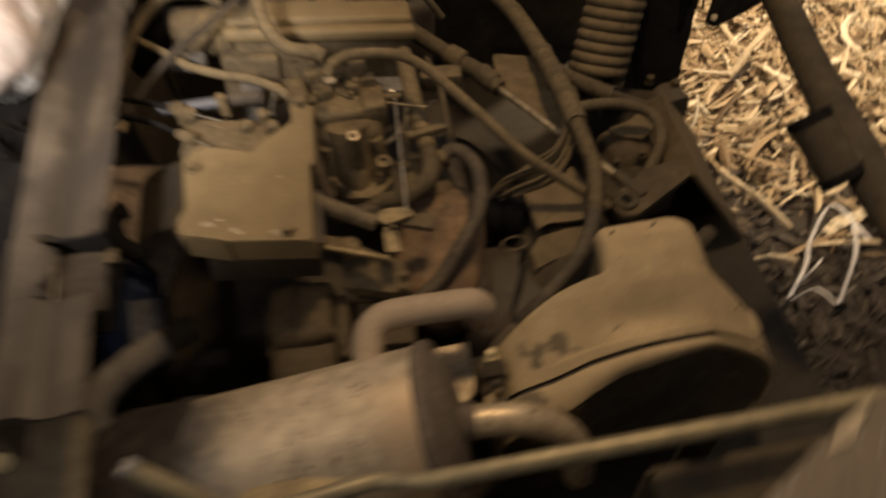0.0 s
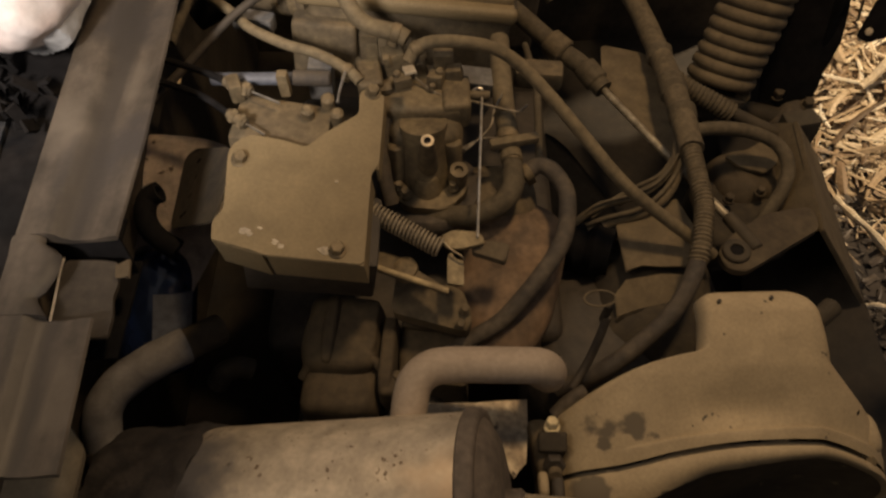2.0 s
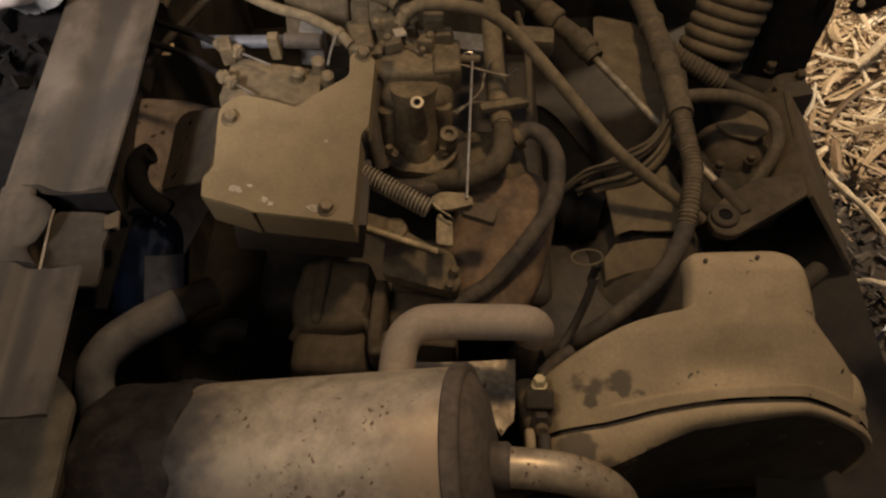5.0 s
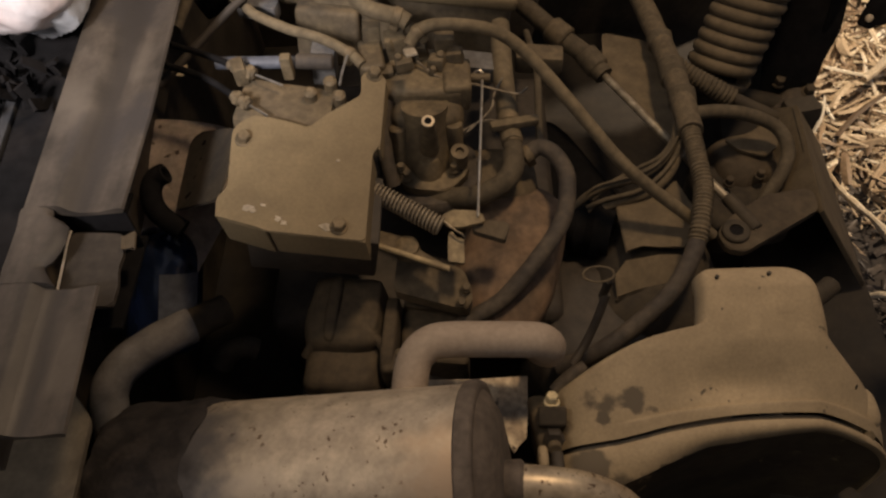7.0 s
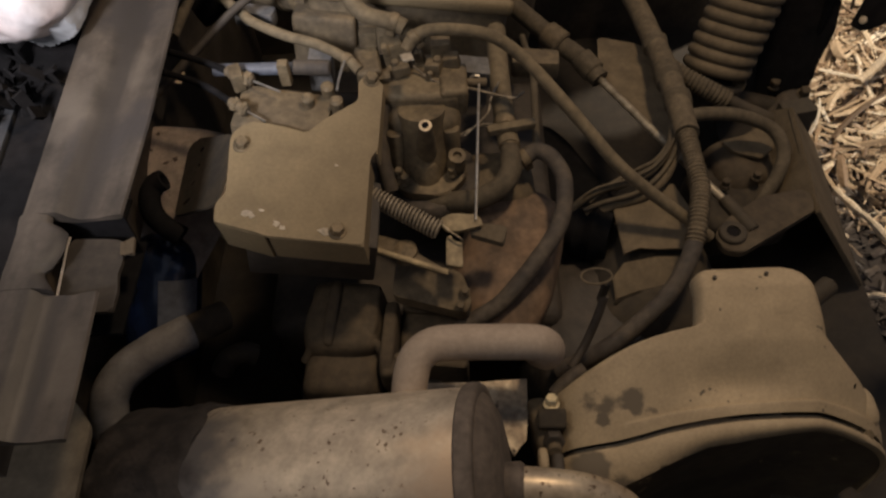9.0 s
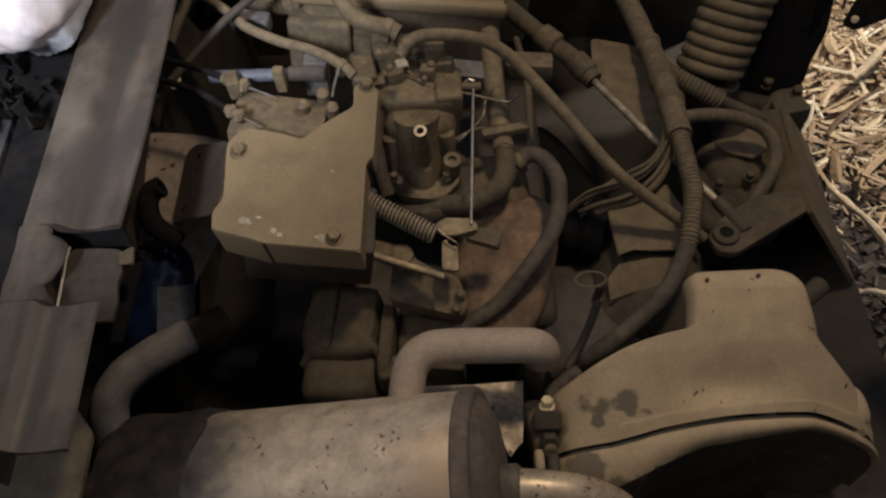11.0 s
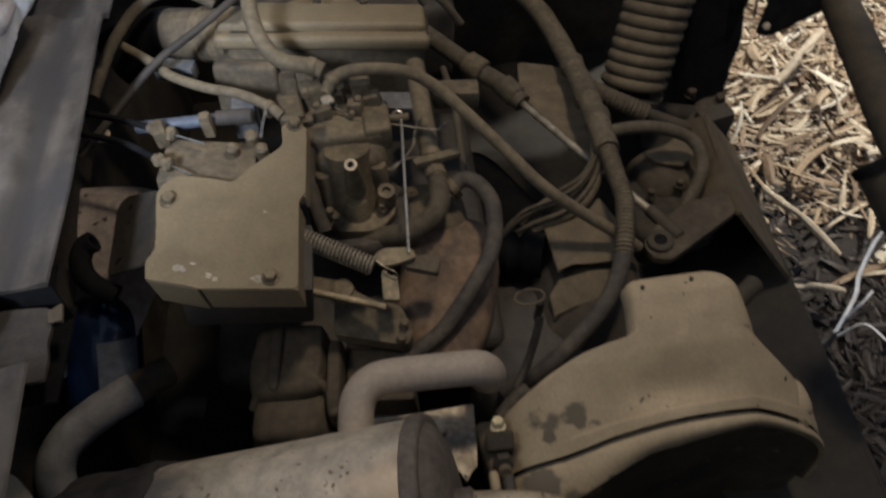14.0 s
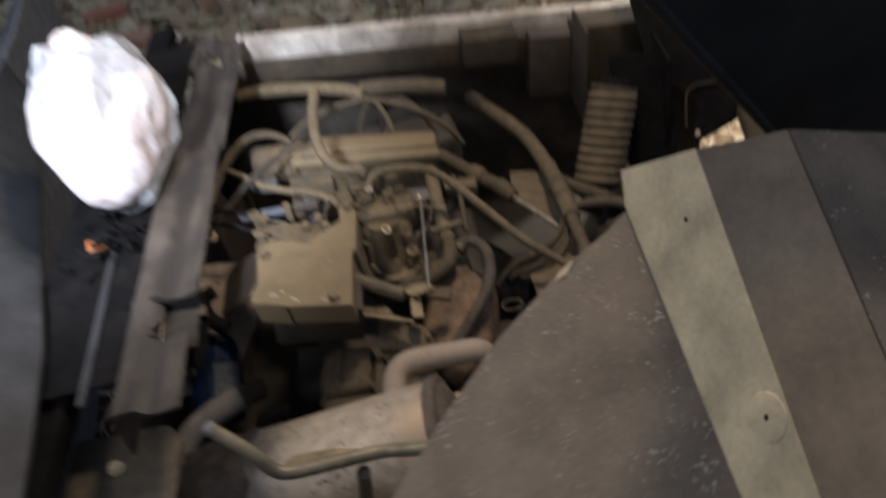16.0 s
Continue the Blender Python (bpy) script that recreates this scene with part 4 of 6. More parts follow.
part("body", grow(box(pose(0.068, 0.725, 0.720, 0, 2, -2), (0.105, 0.075, 0.045), 0.008, 3), 0.0015, 90), M["carb"], carb)
part("side_boss", grow(box(pose(0.112, 0.713, 0.728, 0, 4, 3), (0.032, 0.050, 0.036), 0.006, 3), 0.0015, 90), M["carb"], carb)
part("side_boss", grow(box(pose(0.018, 0.735, 0.735, 0, 0, 8), (0.028, 0.05, 0.05), 0.006, 3), 0.0015, 90), M["carb"], carb)
rnd = random.Random(21)
for x, y, z, w, h in ((0.018, 0.762, 0.762, 0.02, 0.03), (0.045, 0.752, 0.756, 0.024, 0.028), (0.10, 0.752, 0.752, 0.022, 0.034), (0.112, 0.735, 0.748, 0.018, 0.02), (0.055, 0.725, 0.752, 0.02, 0.014),
                      (0.092, 0.728, 0.748, 0.018, 0.016), (0.036, 0.716, 0.745, 0.014, 0.016), (0.075, 0.745, 0.750, 0.012, 0.02), (0.060, 0.742, 0.748, 0.010, 0.022)):
    bm = box(pose(x, y, z, rnd.uniform(-8, 8), rnd.uniform(-8, 8), rnd.uniform(-20, 20)), (w, w * 0.9, h), 0.003)
    part("fitting", grow(bm, 0.001, 120), M["carb"], carb)
for x, y, z, r in ((0.050, 0.728, 0.760, 0.005), (0.098, 0.732, 0.758, 0.0055), (0.086, 0.718, 0.750, 0.004), (0.040, 0.742, 0.770, 0.005)):
    part("screw_head", lathe(bmesh.new(), (x, y, z - 0.012), (rnd.uniform(-0.2, 0.2), -0.2, 1), [(0, r), (0.012, r), (0.0145, r * 0.7)], 12), M["carb"], carb)
bm = lathe(bmesh.new(), (0.077, 0.655, 0.640), (0.0, 0.26, 1), [(0, 0.020), (0.004, 0.027), (0.014, 0.0305), (0.028, 0.0295), (0.05, 0.0265), (0.075, 0.0245), (0.095, 0.026)], 28)
part("bowl", grow(bm, 0.0012, 80), M["carb"], carb)
for x, y in ((0.046, 0.652), (0.108, 0.655)):
    part("lug", grow(rod((x, y, 0.655), (x, y + 0.014, 0.712), 0.010, 14), 0.001, 60), M["carb"], carb)
part("bowl_nose", grow(lathe(bmesh.new(), (0.0775, 0.640, 0.655), (0, 0.15, 1), [(0, 0.018), (0.02, 0.017), (0.03, 0.012)], 18), 0.001, 60), M["carb"], carb)
bm = lathe(bmesh.new(), (0.080, 0.652, 0.690), (0.05, -0.32, 1), [(0, 0.0125), (0.030, 0.0105), (0.056, 0.0078), (0.066, 0.0074), (0.067, 0.0070), (0.0671, 0.0040), (0.050, 0.0036)], 18)
part("drain_boss", bm, M["carb"], carb)
part("boss_rim", lathe(bmesh.new(), Vector((0.080, 0.652, 0.690)) + Vector((0.05, -0.32, 1)).normalized() * 0.0666, (0.05, -0.32, 1), [(0, 0.0070), (0.0010, 0.0072), (0.0018, 0.0066), (0.0019, 0.0040), (0.0006, 0.0038)], 18), M["outlet"], carb, "worn bright rim")
part("boss_bore", lathe(bmesh.new(), Vector((0.080, 0.652, 0.690)) + Vector((0.05, -0.32, 1)).normalized() * 0.0670, (0.05, -0.32, 1), [(0, 0.0038), (0.0010, 0.0038)], 14), M["black"], carb)
part("throat", lump((0.078, 0.690, 0.705), (0.042, 0.026, 0.026), (8, 0, 0), 0.6, 3, 0.002), M["carb"], carb)
bm = lathe(bmesh.new(), (0.112, 0.648, 0.672), (0.1, -0.2, 1), [(0, 0.011), (0.022, 0.010), (0.0225, 0.005), (0.018, 0.004)], 16)
part("jet_boss", bm, M["carb"], carb)
bm = sheet(rounded([(0.036, 0.645, 0.672), (0.05, 0.615, 0.668), (0.10, 0.612, 0.662), (0.125, 0.64, 0.665), (0.12, 0.67, 0.668), (0.04, 0.69, 0.675)], 0.015), (0, 0, -1), 0.012)
part("flange", bm, M["carb"], carb)
for p in ((0.048, 0.634, 0.677), (0.107, 0.636, 0.672), (0.055, 0.625, 0.674)):
    bolt(p, (0, -0.1, 1), 0.0046, carb, M["carb"], height=0.008)
part("gasket_ring", lathe(bmesh.new(), (0.08, 0.655, 0.628), (0, 0.1, 1), [(0, 0.058), (0.006, 0.062), (0.016, 0.062), (0.022, 0.058)], 32), M["hose_dark"], carb)
part("tag", box(pose(0.0655, 0.702, 0.786, -22, 0, 14), (0.0125, 0.022, 0.003), 0.0012), M["chip"], carb)
part("side_hose", tube([(0.038, 0.70, 0.73), (0.030, 0.675, 0.71), (0.031, 0.645, 0.69), (0.038, 0.62, 0.665)], 0.009), M["hose_dark"], carb)
part("stem", tube([(0.128, 0.715, 0.735), (0.150, 0.716, 0.733)], 0.005), M["carb"], carb)

# sheet-metal cover over the governor
PLATE_N = Vector((0.22, -0.1, 1)).normalized()
cover = thing("metal_cover", (-0.03, 0.56, 0.68), "flat tan-dusted sheet-metal cover with bolts and chipped paint", "cover")
outline = [(-0.104, 0.615, 0.786), (-0.091, 0.622, 0.784), (-0.058, 0.617, 0.7775), (-0.036, 0.612, 0.771), (-0.020, 0.632, 0.7705), (0.013, 0.662, 0.766), (0.012, 0.690, 0.768), (0.021, 0.697, 0.767), (0.038, 0.690, 0.762), (0.035, 0.600, 0.754),
           (0.028, 0.590, 0.755), (0.025, 0.487, 0.745), (-0.064, 0.488, 0.765), (-0.114, 0.504, 0.777), (-0.116, 0.525, 0.780), (-0.107, 0.535, 0.779), (-0.111, 0.604, 0.787)]
outline = [Vector((x, y, 0.752 - 0.22 * x + 0.1 * (y - 0.5))) for x, y, z in outline]
FOLD = -0.074


def plate_z(x, y):
    return 0.752 - 0.22 * x + 0.1 * (y - 0.5) - 0.20 * max(0.0, FOLD - x)


low_cut, top_cut = Vector((FOLD, 0.4912, plate_z(FOLD, 0.4912))), Vector((FOLD, 0.6190, plate_z(FOLD, 0.6190)))
right = [top_cut] + outline[2:13] + [low_cut]
left = [low_cut] + outline[13:] + outline[:2] + [top_cut]
for p in left:
    p.z = plate_z(p.x, p.y)
part("top_sheet", sheet(right[:2] + rounded(right, 0.006, 3)[8:-8] + right[-2:], -PLATE_N, 0.003, 0), M["plate"], cover)
part("left_leaf", sheet(left[:2] + rounded(left, 0.006, 3)[8:-8] + left[-2:], -PLATE_N, 0.003, 0), M["plate"], cover)
d = Vector((0.02, 0.10, -1)).normalized()


def skirt(a, b, drop, mat, name):
    a, b = Vector(a), Vector(b)
    o = Vector((0, 0, -0.0005))
    return part(name, sheet([a + o, b + o, b + d * drop, a + d * drop], (b - a).cross(d), 0.0025, 0), mat, cover)


skirt((-0.062, 0.4875, 0.763), (0.0245, 0.4865, 0.744), 0.036, M["plate"], "front_skirt")
skirt((-0.1135, 0.5035, 0.7675), (-0.066, 0.4880, 0.764), 0.040, M["plate"], "corner_skirt")
skirt((0.0345, 0.597, 0.752), (0.0375, 0.688, 0.760), 0.02, M["plate"], "side_skirt")
skirt((0.0250, 0.487, 0.743), (0.0275, 0.588, 0.753), 0.03, M["plate"], "inner_skirt")
for x, y in ((-0.098, 0.592), (0.0, 0.499), (0.0255, 0.691)):
    bolt((x, y, plate_z(x, y)), PLATE_N, 0.0068, cover, height=0.008)
for x, y, a in ((-0.084, 0.512, 0.0075), (-0.079, 0.508, 0.004), (-0.055, 0.502, 0.006), (-0.050, 0.498, 0.005), (-0.012, 0.4985, 0.009), (-0.070, 0.515, 0.003), (-0.005, 0.575, 0.003)):
    base = Vector((x, y, 0.752 - 0.22 * x + 0.1 * (y - 0.5) + 0.0006))
    pts = [base + Vector((math.cos(k * 0.785) * a * random.uniform(0.25, 1), math.sin(k * 0.785) * a * random.uniform(0.25, 0.7), 0)) for k in range(8)]
    for p in pts:
        p.z = plate_z(p.x, p.y) + 0.0008
    part("paint_chip", sheet(pts, -PLATE_N, 0.0004, 0), M["chip"], cover)
part("inner_box", box(pose(-0.035, 0.545, 0.70, 5, 11, 0), (0.13, 0.08, 0.07), 0.004), M["cast_dark"], cover)
part("side_bracket", sheet(rounded([(-0.188, 0.660, 0.708), (-0.174, 0.664, 0.718), (-0.112, 0.612, 0.775), (-0.108, 0.560, 0.776), (-0.118, 0.529, 0.765), (-0.133, 0.537, 0.750), (-0.188, 0.567, 0.702), (-0.189, 0.620, 0.703)], 0.006), (0.6, 0, -1), 0.003), M["cast_low"], cover, "darker angled bracket plate")
bm = bmesh.new()
rows = [[bm.verts.new((-0.30 + (xr + 0.30) * k / 8, y + 0.012 * math.sin(math.pi * k / 8) * (y > 0.68), z + 0.0015 * noise.noise(Vector((k * 0.7, y * 30, 0))))) for k in range(9)]
        for y, z, xr in ((0.692, 0.700, -0.165), (0.684, 0.700, -0.148), (0.65, 0.696, -0.143), (0.62, 0.690, -0.143), (0.595, 0.680, -0.145), (0.57, 0.663, -0.150), (0.54, 0.636, -0.175), (0.51, 0.606, -0.20))]
for r, s in zip(rows, rows[1:]):
    for k in range(8):
        bm.faces.new((r[k], r[k + 1], s[k + 1], s[k]))
bmesh.ops.solidify(bm, geom=bm.faces[:], thickness=0.003)
part("mount_plate", bm, M["mount"], cover, "reddish-brown mounting plate")
for x, y, z, w, a in ((-0.160, 0.634, 0.7305, 0.006, 30), (-0.160, 0.610, 0.7275, 0.010, 60), (-0.163, 0.591, 0.7245, 0.007, 20), (-0.169, 0.572, 0.7185, 0.012, 5)):
    part("slot", box(pose(x, y, z, 0, -42, a), (w, 0.0035, 0.003), 0.0005), M["black"], cover)

# governor spring, levers and link
gov = thing("governor_linkage", (0.08, 0.53, 0.66), "coil spring, plated lever and thin link rod of the governor", "linkage")
a, b = Vector((0.010, 0.578, 0.722)), Vector((0.094, 0.533, 0.702))
axis, u, w = axes(b - a)
turns, line = 23, []
for k in range(turns * 12 + 1):
    t = k / (turns * 12)
    ang = 2 * math.pi * turns * t
    line.append(a.lerp(b, t) + (u * math.cos(ang) + w * math.sin(ang)) * 0.0095)
part("coil_spring", sweep(bmesh.new(), line, 0.0014, 6), M["spring"], gov)
part("spring_core", rod(a, b, 0.0066), M["hose_dark"], gov)
part("spring_hook", tube([(0.096, 0.540, 0.705), (0.106, 0.532, 0.700), (0.115, 0.526, 0.698), (0.118, 0.524, 0.693)], 0.0011, sides=6), M["worn"], gov)
part("link_rod", tube([(0.142, 0.722, 0.737), (0.132, 0.549, 0.697)], 0.0015, sides=8), M["steel"], gov, "bright thin link rod")
part("link_tip", tube([(0.142, 0.722, 0.737), (0.137, 0.7225, 0.738), (0.132, 0.722, 0.735)], 0.0016, sides=8), M["steel"], gov)
part("lever", sheet(rounded([(0.092, 0.553, 0.694), (0.106, 0.560, 0.696), (0.135, 0.556, 0.697), (0.140, 0.544, 0.695), (0.115, 0.538, 0.694), (0.100, 0.540, 0.693)], 0.005), (0, 0, -1), 0.004), M["brass"], gov, "worn plated lever")
part("lever_arm", sheet(rounded([(0.101, 0.533, 0.692), (0.106, 0.535, 0.692), (0.108, 0.528, 0.690), (0.117, 0.527, 0.689), (0.117, 0.502, 0.681), (0.100, 0.505, 0.681)], 0.002), (0, 0.2, -1), 0.005), M["brass"], gov)
part("guide_bar", sheet([(0.024, 0.5245, 0.6935), (0.102, 0.4995, 0.6815), (0.101, 0.4935, 0.6815), (0.0235, 0.5185, 0.6935)], (0, 0.2, -1), 0.004), M["brass"], gov, "worn yellow-plated bar")
part("guide_strip", sheet([(0.021, 0.545, 0.688), (0.060, 0.535, 0.683), (0.072, 0.520, 0.678), (0.100, 0.503, 0.676), (0.100, 0.496, 0.676), (0.022, 0.521, 0.688)], (0, 0, -1), 0.003), M["cast"], gov)
part("pivot", lathe(bmesh.new(), (0.058, 0.525, 0.672), (0, -0.1, 1), [(0, 0.013), (0.012, 0.012), (0.014, 0.008)], 18), M["bolt"], gov)
part("lever_root", sheet(rounded([(0.128, 0.552, 0.690), (0.165, 0.548, 0.686), (0.160, 0.530, 0.680), (0.125, 0.540, 0.686)], 0.004), (0, 0, -1), 0.008), M["cast"], gov)

# wires on the carburettor
solo("throttle_wire", tube([(0.069, 0.729, 0.750), (0.094, 0.711, 0.742), (0.132, 0.707, 0.733), (0.177, 0.701, 0.722), (0.188, 0.706, 0.722), (0.192, 0.710, 0.722)], 0.0015, sides=8), M["worn"], "thin bent plated throttle wire above the carburettor", "wire")
solo("thin_wire", tube([(0.165, 0.735, 0.715), (0.155, 0.71, 0.715), (0.150, 0.69, 0.71), (0.128, 0.672, 0.70), (0.118, 0.668, 0.695)], 0.0014, sides=6), M["worn"], "thin bent plated wire beside the carburettor", "wire")
solo("thin_wire", tube([(0.118, 0.668, 0.700), (0.140, 0.680, 0.702), (0.158, 0.682, 0.70)], 0.0014, sides=6), M["worn"], "thin bent plated wire beside the carburettor", "wire")

# ---- hoses and pipes ----
def hose(name, pts, r, mat, label, category="hose", clamps=(), **kw):
    t = thing(name, pts[len(pts) // 2], label, category)
    part("tube", tube(pts, r, **kw), mat, t)
    for i in clamps:
        i = i % len(pts)
        a, b = Vector(pts[max(i - 1, 0)]), Vector(pts[min(i + 1, len(pts) - 1)])
        clamp(pts[i], b - a, r * 1.02, t)
    return t


hose("breather_hose", [(-0.006, 0.925, 0.862), (-0.012, 0.875, 0.85), (-0.010, 0.815, 0.835), (-0.001, 0.778, 0.82), (0.017, 0.762, 0.80), (0.050, 0.757, 0.79), (0.062, 0.752, 0.785)], 0.0092, M["hose_pale"], "pale dusty rubber breather hose curling open-ended over the box", clamps=(5,), hollow=0.7, wobble=0.04)
hose("fuel_hose", [(0.062, 0.733, 0.770), (0.072, 0.742, 0.780), (0.090, 0.745, 0.786), (0.125, 0.742, 0.786), (0.158, 0.735, 0.781), (0.187, 0.718, 0.768), (0.215, 0.690, 0.751), (0.254, 0.652, 0.721), (0.288, 0.624, 0.691), (0.326, 0.606, 0.661), (0.377, 0.592, 0.620), (0.40, 0.585, 0.60)], 0.0070, M["hose_pale"], "dusty rubber fuel hose arching from the carburettor to the chassis", clamps=(1,), wobble=0.03)
hose("riser_pipe", [(0.166, 0.835, 0.710), (0.166, 0.79, 0.705), (0.167, 0.748, 0.700), (0.170, 0.691, 0.690), (0.173, 0.660, 0.687)], 0.0122, M["hose_pale"], "straight dusty metal riser pipe beside the carburettor", "pipe", clamps=(3,))
solo("hose_clip", box(pose(0.176, 0.676, 0.701, 0, 2, 12), (0.056, 0.011, 0.010), 0.003), M["hose_pale"], "dusty clamp bar round the foot of the riser pipe", "clamp")
hose("elbow_hose", [(0.173, 0.664, 0.686), (0.174, 0.640, 0.680), (0.160, 0.613, 0.671), (0.134, 0.605, 0.662), (0.10, 0.612, 0.650), (0.066, 0.617, 0.640), (0.04, 0.62, 0.63)], 0.0108, M["hose"], "dusty bent rubber elbow hose below the carburettor", clamps=(0,), wobble=0.03)
part("outer_sleeve", tube([(0.174, 0.648, 0.683), (0.172, 0.628, 0.677), (0.160, 0.613, 0.671), (0.134, 0.605, 0.662), (0.105, 0.611, 0.652)], 0.0122, wobble=0.03), M["hose"], bpy.data.objects["elbow_hose"])
hose("vent_hose", [(0.190, 0.654, 0.672), (0.203, 0.660, 0.677), (0.217, 0.652, 0.678), (0.229, 0.630, 0.676), (0.231, 0.605, 0.672), (0.223, 0.568, 0.660), (0.194, 0.530, 0.642), (0.156, 0.498, 0.615), (0.122, 0.485, 0.598), (0.10, 0.475, 0.585)], 0.0096, M["hose_dark"], "thick grey-brown rubber hose looping down past the rusty casting", clamps=(0,), wobble=0.03)
hose("vacuum_line", [(0.205, 0.905, 0.64), (0.208, 0.80, 0.68), (0.208, 0.76, 0.69), (0.206, 0.70, 0.68), (0.205, 0.665, 0.672)], 0.0045, M["hose"], "thin dusty vacuum line with a clip", "line")
main_loom = hose("wiring_loom", [(0.285, 1.27, 0.60), (0.315, 1.19, 0.605), (0.350, 1.105, 0.607), (0.374, 1.037, 0.605), (0.388, 0.923, 0.612), (0.389, 0.829, 0.632), (0.387, 0.751, 0.646), (0.386, 0.70, 0.651)], 0.0150, M["loom"], "thick dusty taped wiring loom crossing the transmission", "loom", clamps=(), wobble=0.06)
part("corrugated_sleeve", tube([(0.386, 0.705, 0.651), (0.386, 0.688, 0.651), (0.387, 0.650, 0.648), (0.387, 0.621, 0.646), (0.377, 0.577, 0.641), (0.370, 0.553, 0.634)], 0.0095, ribs=(0.0052, 0.0022)), M["loom"], main_loom, "corrugated split sleeve")
part("lower_loom", tube([(0.371, 0.556, 0.635), (0.357, 0.528, 0.625), (0.335, 0.50, 0.612), (0.312, 0.483, 0.60), (0.280, 0.463, 0.585), (0.250, 0.452, 0.568), (0.215, 0.446, 0.55)], 0.0098, wobble=0.08), M["hose_dark"], main_loom)
for y, z in ((0.905, 0.615), (0.83, 0.632), (0.815, 0.634), (0.765, 0.643)):
    part("tape_band", rod((0.3885, y - 0.011, z - 0.002), (0.3885, y + 0.011, z + 0.002), 0.0172, 18), M["hose"], main_loom)
hose("branch_hose", [(0.388, 0.730, 0.650), (0.424, 0.742, 0.641), (0.467, 0.747, 0.629), (0.506, 0.740, 0.612), (0.518, 0.715, 0.600), (0.508, 0.687, 0.587), (0.485, 0.660, 0.565), (0.478, 0.65, 0.54)], 0.0085, M["hose"], "dusty hose branching off the loom in a loop", wobble=0.03)
hose("cable_bundle", [(0.376, 0.725, 0.640), (0.366, 0.692, 0.634), (0.345, 0.668, 0.628), (0.318, 0.655, 0.622), (0.287, 0.648, 0.62), (0.262, 0.638, 0.615), (0.240, 0.625, 0.60)], 0.0045, M["hose"], "dusty bundle of cables leaving the loom", "cable", wobble=0.1)
hose("cable_bundle", [(0.380, 0.722, 0.632), (0.373, 0.690, 0.626), (0.356, 0.660, 0.618), (0.325, 0.640, 0.610), (0.29, 0.633, 0.605), (0.262, 0.622, 0.60)], 0.0072, M["loom"], "dusty bundle of cables leaving the loom", "cable", wobble=0.1)
hose("cable_bundle", [(0.384, 0.728, 0.636), (0.372, 0.700, 0.633), (0.352, 0.676, 0.628), (0.325, 0.662, 0.622), (0.30, 0.650, 0.615)], 0.0032, M["hose"], "dusty bundle of cables leaving the loom", "cable", wobble=0.1)
for k, (dy, dz, r) in enumerate(((0.013, 0.004, 0.0024), (-0.011, 0.002, 0.0028), (0.002, 0.011, 0.0016))):
    hose("thin_cable", [(0.382, 0.724 + dy, 0.640 + dz), (0.370, 0.694 + dy, 0.632 + dz), (0.350, 0.668 + dy, 0.626 + dz), (0.322, 0.652 + dy * 1.3, 0.620 + dz), (0.292 - 0.01 * k, 0.640 + dy, 0.615 + dz), (0.268 - 0.008 * k, 0.630 + dy * 0.5, 0.609)], r, M["hose"], "thin frayed dusty cable beside the loom", "cable", wobble=0.12)
hose("ribbed_boot", [(0.395, 0.868, 0.612), (0.425, 0.850, 0.600), (0.455, 0.835, 0.590), (0.478, 0.825, 0.58)], 0.012, M["hose"], "ribbed dusty rubber boot on a short shaft", "boot", ribs=(0.006, 0.002))
hose("short_shaft", [(0.478, 0.826, 0.58), (0.52, 0.812, 0.565), (0.575, 0.80, 0.545)], 0.009, M["frame"], "dusty round shaft behind the ribbed boot", "shaft")

shift = thing("shift_rod", (0.38, 0.73, 0.6), "bright worn steel shift rod with a sleeve", "rod")
part("shaft", rod((0.300, 0.872, 0.601), (0.452, 0.592, 0.601), 0.0054, 14), M["rod"], shift)
part("sleeve", tube([(0.188, 0.985, 0.642), (0.224, 0.947, 0.630), (0.252, 0.917, 0.621), (0.283, 0.893, 0.610), (0.309, 0.857, 0.60)], 0.0135), M["hose"], shift)
part("collar", rod((0.240, 0.930, 0.625), (0.262, 0.909, 0.619), 0.0185, 20), M["cast"], shift)
part("collar", rod((0.285, 0.893, 0.610), (0.303, 0.868, 0.602), 0.0165, 20), M["hose"], shift)
part("end_eye", rod((0.428, 0.640, 0.600), (0.452, 0.592, 0.599), 0.0085, 14), M["frame"], shift)

hose("top_hose", [(-0.200, 0.880, 0.770), (-0.140, 0.822, 0.770), (-0.118, 0.795, 0.772), (-0.077, 0.767, 0.772), (-0.037, 0.750, 0.770), (-0.003, 0.727, 0.766), (0.010, 0.715, 0.76)], 0.0060, M["hose_pale"], "pale dusty rubber hose from the rail to the carburettor", clamps=(5,), wobble=0.03)
hose("overflow_hose", [(-0.205, 0.770, 0.775), (-0.198, 0.820, 0.78), (-0.190, 0.855, 0.785), (-0.172, 0.907, 0.788), (-0.146, 0.937, 0.79), (-0.109, 0.938, 0.787), (-0.078, 0.93, 0.770)], 0.0068, M["hose"], "dusty hose arching over the black duct", wobble=0.03)
hose("diagonal_cable", [(-0.010, 0.925, 0.805), (-0.078, 0.853, 0.795), (-0.132, 0.807, 0.785), (-0.179, 0.755, 0.765), (-0.225, 0.715, 0.74)], 0.0048, M["cast_dark"], "dark dusty cable running slantwise behind the rail", "cable")
hose("rear_pipe", [(-0.215, 1.205, 0.745), (-0.14, 1.195, 0.75), (-0.05, 1.170, 0.748), (0.02, 1.145, 0.742), (0.06, 1.12, 0.735)], 0.0135, M["hose_pale"], "pale dusty pipe lying along the cross rail", "pipe")
